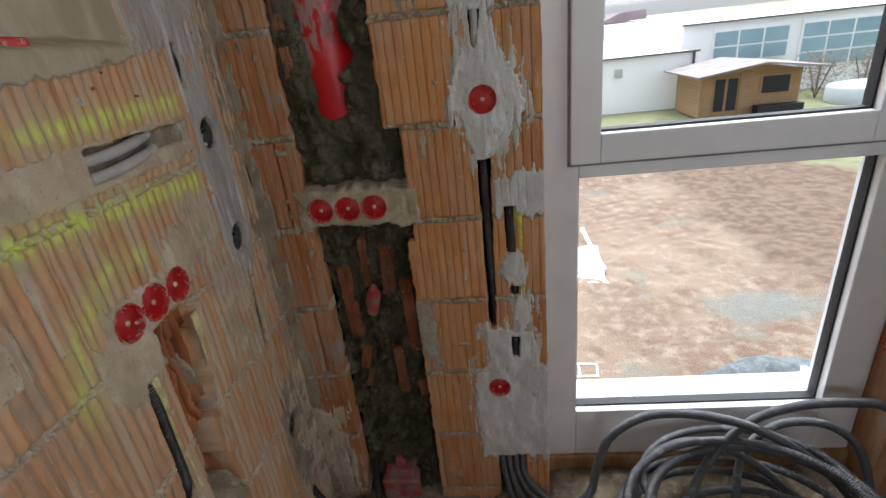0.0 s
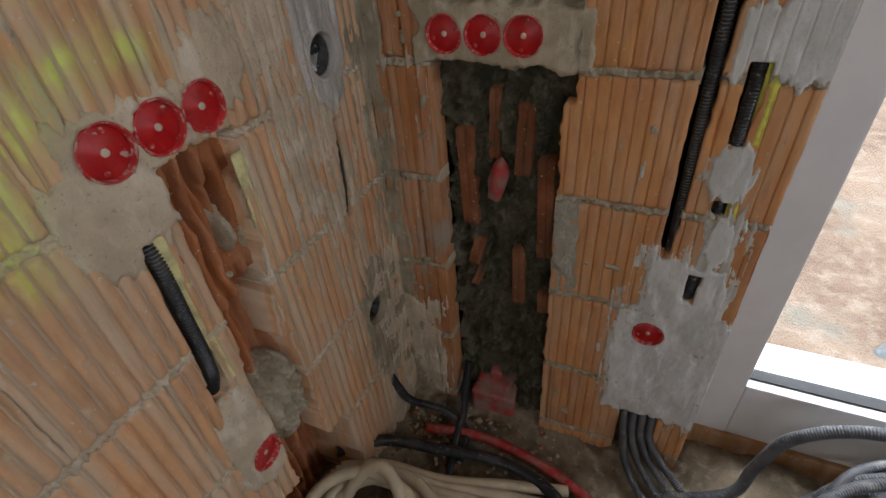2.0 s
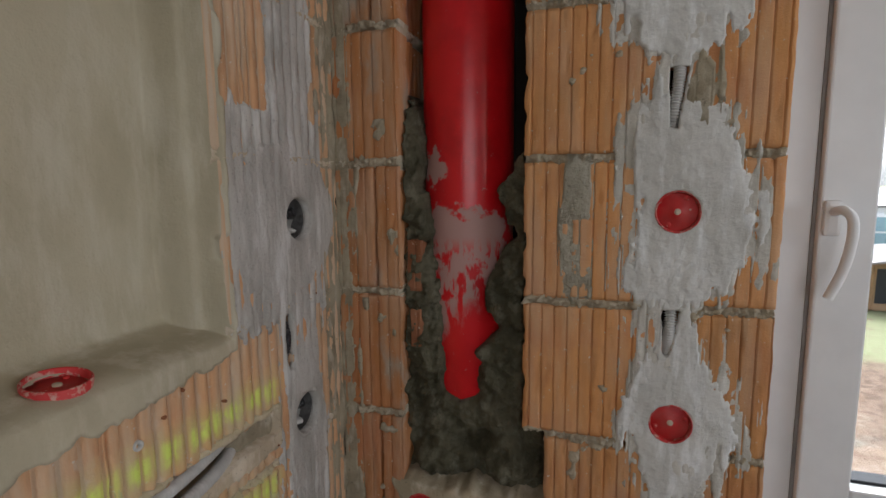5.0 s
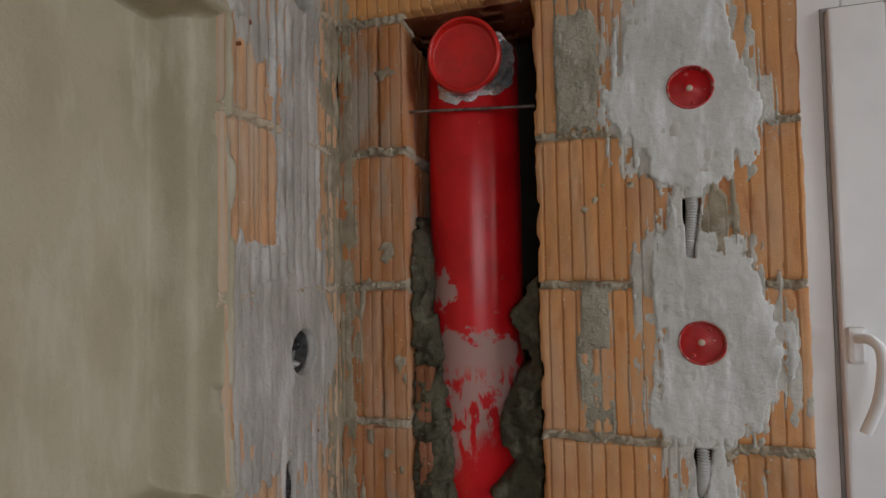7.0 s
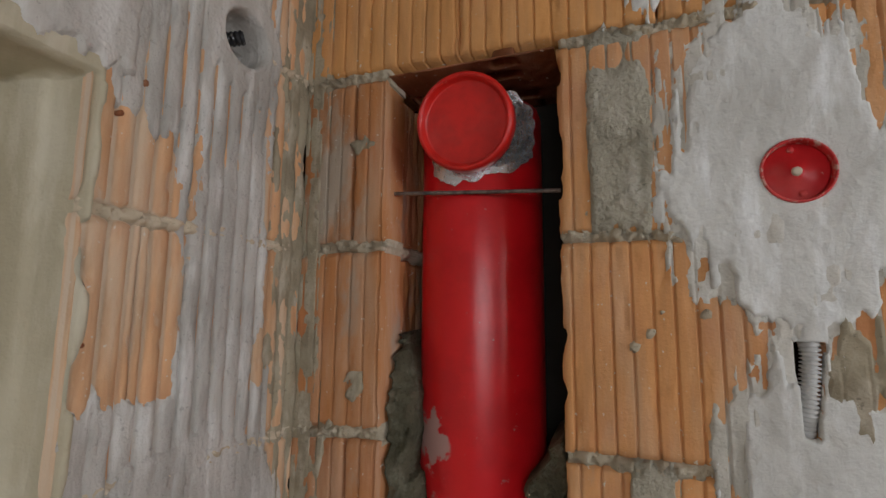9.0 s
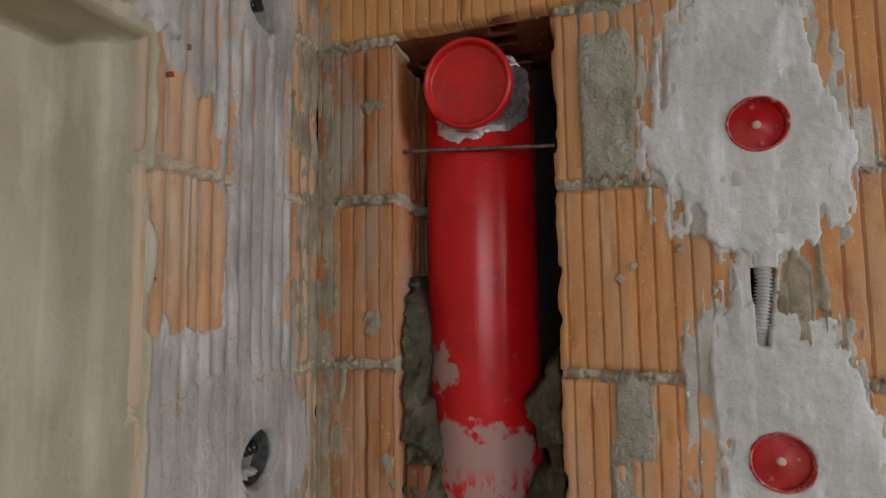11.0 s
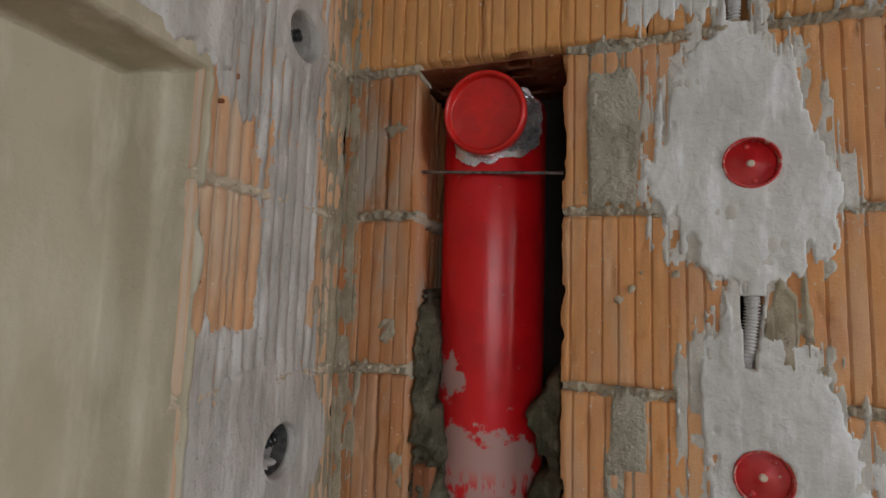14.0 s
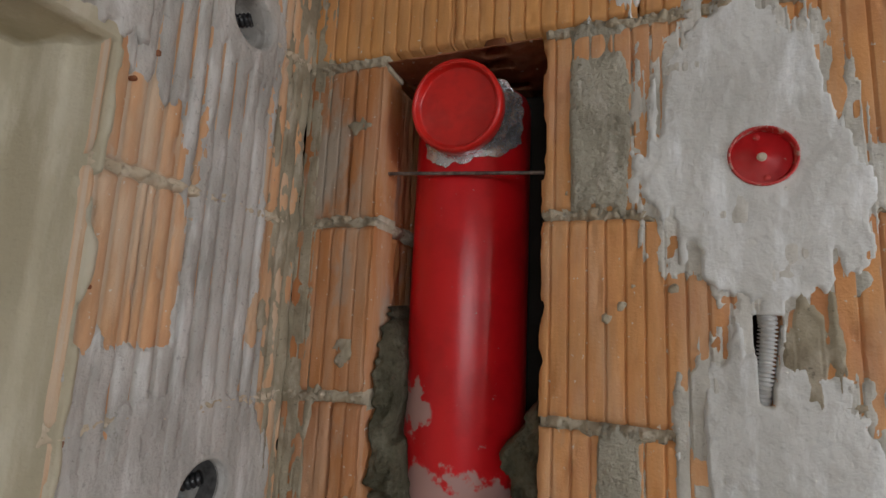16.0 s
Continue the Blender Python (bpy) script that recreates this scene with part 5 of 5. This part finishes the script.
def rubble(count, seed):
    """Loose crumbs of mortar and clay in the corner and along the walls' feet."""
    rng = random.Random(seed)
    verts, faces = [], []
    for q in range(count):
        if rng.random() < 0.6:
            x, y = 0.02 + abs(rng.gauss(0, 0.22)), -0.03 - abs(rng.gauss(0, 0.14))
        else:
            x, y = rng.uniform(0.0, 1.6), -abs(rng.gauss(0.05, 0.25))
        size = rng.uniform(0.003, 0.011)
        base = len(verts)
        turn = Euler((rng.uniform(0, 3), rng.uniform(0, 3), rng.uniform(0, 6))).to_matrix()
        for c in ((1, 0, 0), (-1, 0, 0), (0, 1, 0), (0, -1, 0), (0, 0, 1), (0, 0, -1)):
            p = turn @ (Vector(c) * size * rng.uniform(0.5, 1.1))
            verts.append((x + p.x, y + p.y, 0.012 + size * 0.4 + p.z))
        for f in ((0, 2, 4), (2, 1, 4), (1, 3, 4), (3, 0, 4), (2, 0, 5), (1, 2, 5), (3, 1, 5), (0, 3, 5)):
            faces.append(tuple(base + i for i in f))
    return verts, faces


for k, (material, name, text) in enumerate(((MORTAR, "mortar_rubble", "loose pale mortar crumbs on the floor"), (BRICK_RAW, "clay_rubble", "loose broken clay crumbs on the floor"))):
    tagged(mesh_object(name, *rubble((220, 70)[k], 400 + k), material, None, "", True), text, "rubble", kind="stuff")

# ---- outside ----
GZ = -2.45


def ground_material():
    n = Nodes("dug_earth_and_lawn")
    x, y, z = n.axes()
    c = n.mix(n.ramp(n.noise(0.55, 6), 0.36, 0.62), (0.285, 0.21, 0.152), (0.20, 0.138, 0.10))
    c = n.mix(n.math("MULTIPLY", n.ramp(n.noise(4.5, 6), 0.45, 0.68), 0.7), c, (0.36, 0.30, 0.235))
    c = n.mix(n.math("MULTIPLY", n.ramp(n.noise(0.9, 5), 0.56, 0.68), 0.55), c, (0.19, 0.20, 0.17))
    dug = n.math("ADD", x, n.math("MULTIPLY_ADD", n.noise(0.9, 5), 1.6, -0.8))
    c = n.mix(n.math("MULTIPLY", n.ramp(dug, 4.8, 5.5), n.ramp(y, 4.6, 6.0)), c, n.mix(n.ramp(n.noise(5, 6), 0.4, 0.62), (0.21, 0.150, 0.110), (0.135, 0.096, 0.070)))
    c = n.mix(n.math("MULTIPLY", n.ramp(n.noise(2.2, 6), 0.55, 0.66), 0.5), c, (0.17, 0.11, 0.075))
    damp = n.math("ADD", n.math("POWER", n.math("MULTIPLY", n.math("SUBTRACT", x, 4.4), 0.9), 2.0), n.math("POWER", n.math("MULTIPLY", n.math("SUBTRACT", y, 5.1), 1.9), 2.0))
    damp = n.ramp(n.math("ADD", damp, n.math("MULTIPLY", n.noise(3, 5), 1.4)), 1.6, 0.8)
    c = n.mix(n.math("MULTIPLY", damp, 0.75), c, (0.20, 0.22, 0.20))
    line = n.math("ADD", n.math("ADD", y, n.math("MULTIPLY", x, 0.5)), n.math("MULTIPLY", n.noise(0.8, 4), 3.0))
    grass = n.mix(n.noise(3, 5), (0.20, 0.22, 0.115), (0.27, 0.27, 0.16))
    c = n.mix(n.math("MULTIPLY", n.ramp(line, 17.2, 18.4), n.ramp(n.noise(1.6, 5), 0.25, 0.5)), c, grass)
    c = n.mix(n.math("MULTIPLY", n.ramp(n.noise(26, 5), 0.56, 0.66), 0.55), c, (0.14, 0.095, 0.065))
    c = n.mix(n.math("MULTIPLY", n.ramp(n.noise(34, 4), 0.66, 0.72), 0.6), c, (0.52, 0.47, 0.40))
    return n.done(c, 0.95, n.math("ADD", n.noise(9, 9), n.noise(40, 6)), 0.9, 0.05, spec=0.1)


ground = sheet("ground", np.concatenate([np.arange(-900, -40, 60), np.arange(-40, -4, 2), np.arange(-4, 18, 0.14), np.arange(18, 60, 2), np.arange(60, 900, 60)]),
               np.concatenate([np.arange(0.62, 20, 0.14), np.arange(20, 70, 2), np.arange(70, 1500, 80)]), level,
               lambda u, v: GZ + (0.13 * fbm(u * 0.5, v * 0.5, 170, 3) + 0.05 * fbm(u * 3.1, v * 3.1, 171, 4)) * smooth(22, 10, v), ground_material(), None, None, 5.0)
tagged(ground, "bare dug earth running out to a lawn", "ground", kind="structure")
gravel = mortar_material("blue_grey_gravel", (0.135, 0.15, 0.155), (0.085, 0.095, 0.10), (0.20, 0.215, 0.22), scale=0.6)
heap = sheet("gravel_heap", np.arange(2.6, 5.4, 0.05), np.arange(2.6, 4.4, 0.05), level,
             lambda u, v: GZ - 0.1 + 0.42 * smooth(0, 0.6, inside_oval(u, v, 3.80, 3.40, 1.25, 0.66) + 0.2 * fbm(u * 2, v * 2, 173, 3)) + 0.05 * fbm(u * 9, v * 9, 172, 4), gravel,
             None, lambda u, v: inside_oval(u, v, 3.80, 3.40, 1.3, 0.74) > -0.05, 2.7)
tagged(heap, "low heap of blue-grey gravel on the earth", "gravel", kind="stuff")
WHITE_WALL = plain("white_render", (0.88, 0.88, 0.87), 0.8, 0.02, 0.6)
BLUE_GLASS = plain("pale_blue_glazing", (0.27, 0.40, 0.45), 0.15, 0.1, 0.5)
DARK_TRIM = plain("dark_metal_trim", (0.10, 0.09, 0.08), 0.5)
SHED_WOOD = brick_material("honey_timber_boards", (0.36, 0.22, 0.115), 0.15, 0.7, 0.8, False, 0.2)
SHED_ROOF = plain("weathered_roof_felt", (0.27, 0.24, 0.23), 0.9, 0.15, 2)
PLANT = plain("bare_brown_twigs", (0.20, 0.15, 0.11), 0.9, 0.2, 4)

annex = empty("low_building", (5, 21.4, GZ), "low white rendered building with a dark roof edge", "building")
block("wall", (-14, 21.6, GZ - 0.3), (9.75, 140, -0.16), WHITE_WALL, annex)
block("roof_edge", (-14.1, 21.45, -0.16), (9.85, 21.62, -0.09), DARK_TRIM, annex)
vent = block("vent", (6.35, 21.56, -0.95), (6.75, 21.595, -0.55), WHITE_PVC, annex)
for k in range(5):
    block("slat", (6.38, 21.54, -0.92 + 0.075 * k), (6.72, 21.558, -0.89 + 0.075 * k), SHED_ROOF, vent)
block("spout", (5.35, 21.52, -0.80), (5.45, 21.598, -0.70), DARK_TRIM, annex)
block("downpipe", (9.60, 21.50, GZ), (9.68, 21.58, -0.16), DARK_TRIM, annex)
hall = empty("hall_building", (20, 23.5, GZ), "white hall with large gridded pale blue windows", "building")
block("wall", (9.9, 23.7, GZ - 0.3), (60, 160, 0.80), WHITE_WALL, hall)
block("roof_edge", (9.8, 23.5, 0.80), (60, 23.72, 0.87), DARK_TRIM, hall)
for x0, cols, rows, z0, z1 in ((11.3, 3, 2, -0.85, 0.48), (15.1, 3, 3, -1.40, 0.48), (19.0, 3, 3, -1.4, 0.48), (22.9, 3, 3, -1.4, 0.48)):
    win = block("window", (x0 - 0.08, 23.58, z0 - 0.08), (x0 + cols * 1.08 + 0.02, 23.695, z1 + 0.08), WHITE_PVC, hall)
    for i in range(cols):
        for j in range(rows):
            hgt = (z1 - z0) / rows
            block("pane", (x0 + i * 1.08, 23.55, z0 + j * hgt), (x0 + i * 1.08 + 0.98, 23.575, z0 + (j + 1) * hgt - 0.08), BLUE_GLASS, win)
far_house = empty("far_house", (14, 60, GZ), "distant house with a dark tiled roof", "house")
bm = bmesh.new()
pts = [bm.verts.new(c) for c in ((13.6, 58, 0.9), (18.8, 58, 1.0), (18.6, 58, 2.0), (16.0, 58, 1.9), (13.6, 66, 0.9), (18.8, 66, 1.0), (18.6, 66, 2.0), (16.0, 66, 1.9))]
for f in ((0, 1, 2, 3), (7, 6, 5, 4), (0, 4, 5, 1), (1, 5, 6, 2), (2, 6, 7, 3), (3, 7, 4, 0)):
    bm.faces.new([pts[i] for i in f])
bm_part("roof", bm, plain("far_roof_tiles", (0.20, 0.15, 0.16), 0.9, 0.1, 1), far_house)
block("wall", (13.8, 58.3, GZ), (18.6, 65.8, 0.89), WHITE_WALL, far_house)

shed = empty("garden_shed", (10.6, 19.0, GZ), "honey-brown timber garden shed with a shallow gable roof", "shed")
for z in np.arange(0.05, 1.55, 0.13):
    block("board", (8.83, 18.6, GZ + z), (8.90, 21.0, GZ + z + 0.125), SHED_WOOD, shed, "", 0.006)
    for x0, x1 in ((8.90, 9.28), (10.25, 12.4)):
        block("board", (x0, 18.6, GZ + z), (x1, 18.67, GZ + z + 0.125), SHED_WOOD, shed, "", 0.006)
block("body", (8.91, 18.68, GZ - 0.2), (12.4, 21.0, GZ + 1.58), SHED_WOOD, shed)
door = block("door", (9.30, 18.62, GZ + 0.03), (10.23, 18.66, GZ + 1.5), SHED_WOOD, shed)
for x in (9.36, 9.82):
    block("door_pane", (x, 18.60, GZ + 0.25), (x + 0.35, 18.615, GZ + 1.42), GASKET, door)
swin = block("window", (10.95, 18.56, GZ + 0.72), (12.05, 18.60, GZ + 1.46), SHED_WOOD, shed)
block("pane", (11.02, 18.545, GZ + 0.79), (11.98, 18.558, GZ + 1.40), GASKET, swin)
block("bench", (10.7, 18.0, GZ), (12.3, 18.4, GZ + 0.42), GASKET, shed)
for side in (-1, 1):
    bm = box((0, -1.9, 0), (2.32, 1.7, 0.06))
    turn = pose(0, 0, 0, 0, 8, 0)
    bm.transform(Matrix.Translation((10.65, 19.6, GZ + 1.93)) @ (turn if side > 0 else Matrix.Scale(-1, 4, (1, 0, 0)) @ turn))
    bmesh.ops.recalc_face_normals(bm, faces=bm.faces[:])
    bm_part("roof", bm, SHED_ROOF, shed)
bm = bmesh.new()
tri = [bm.verts.new((x, 18.62, z)) for x, z in ((8.85, GZ + 1.57), (12.4, GZ + 1.57), (10.65, GZ + 1.91))]
tri2 = [bm.verts.new((v.co.x, 18.7, v.co.z)) for v in tri]
bm.faces.new(tri), bm.faces.new(tri2[::-1])
for i in range(3):
    bm.faces.new((tri[i], tri2[i], tri2[(i + 1) % 3], tri[(i + 1) % 3]))
bm_part("gable", bm, SHED_WOOD, shed)
for k, (x, y) in enumerate(((14.6, 21.2), (16.3, 21.0))):
    bush = empty("bush", (x, y, GZ), "bare brown shrub on the lawn", "shrub", "shrubs by the lawn")
    rng = random.Random(200 + k)
    verts, faces = [], []
    for q in range(1100):
        a, r, z = rng.uniform(0, 6.28), rng.uniform(0.0, 0.75) ** 0.7, rng.uniform(0.25, 1.75)
        c = Vector((x + r * math.cos(a), y + r * math.sin(a), GZ + z))
        d = Vector((rng.gauss(0, 1), rng.gauss(0, 1), rng.gauss(0.6, 1))).normalized() * rng.uniform(0.10, 0.26)
        e = d.orthogonal().normalized() * 0.014
        i = len(verts)
        verts += [tuple(c), tuple(c + d * 0.5 + e), tuple(c + d), tuple(c + d * 0.5 - e)]
        faces.append((i, i + 1, i + 2, i + 3))
    mesh_object("crown", verts, faces, PLANT, bush)
    for q in range(6):
        a = q * 1.05 + k
        tube("stem", [(x, y, GZ - 0.05), (x + 0.2 * math.cos(a), y + 0.2 * math.sin(a), GZ + 0.6), (x + 0.5 * math.cos(a), y + 0.5 * math.sin(a), GZ + 1.5)], 0.02, PLANT, bush, 0, 0.1, 6)
pool = empty("round_pool", (15.6, 19.8, GZ), "round garden pool with a grey cover", "pool")
lathe("cover", [(1.3, -0.1), (1.3, 0.55), (1.2, 0.62), (0.6, 0.72), (0.0, 0.75)], Matrix.Translation((15.6, 19.8, GZ)), plain("grey_pool_cover", (0.50, 0.55, 0.56), 0.4), pool, 36)
scrap = empty("plastic_sheet", (2.1, 6.2, GZ), "bent white plastic sheet lying on the earth", "sheet")
sheet("sheet", np.arange(1.60, 2.48, 0.04), np.arange(5.85, 6.70, 0.04), level, lambda u, v: GZ + 0.10 + 0.10 * fbm(u * 3, v * 3, 180, 3) + 0.22 * smooth(6.2, 6.7, v), WHITE_WALL, scrap, None, 0.02 - GZ)
tube("edge_rail", [(2.30, 7.35, GZ + 0.42), (2.38, 6.8, GZ + 0.26), (2.48, 6.15, GZ + 0.10)], 0.035, WHITE_PVC, scrap, 0, 0.1, 8)
crate = empty("bar_frame", (1.66, 3.63, GZ), "small pale bar frame lying on the earth", "frame")
for k, (p, q) in enumerate((((1.40, 3.76), (1.82, 3.75)), ((1.38, 3.52), (1.78, 3.53)), ((1.56, 3.52), (1.58, 3.76)), ((1.76, 3.53), (1.80, 3.75)))):
    tube("bar", [(p[0], p[1], GZ + 0.10), ((p[0] + q[0]) / 2, (p[1] + q[1]) / 2, GZ + 0.11), (q[0], q[1], GZ + 0.10)], 0.012, WHITE_PVC, crate, 0, 0.05, 8)
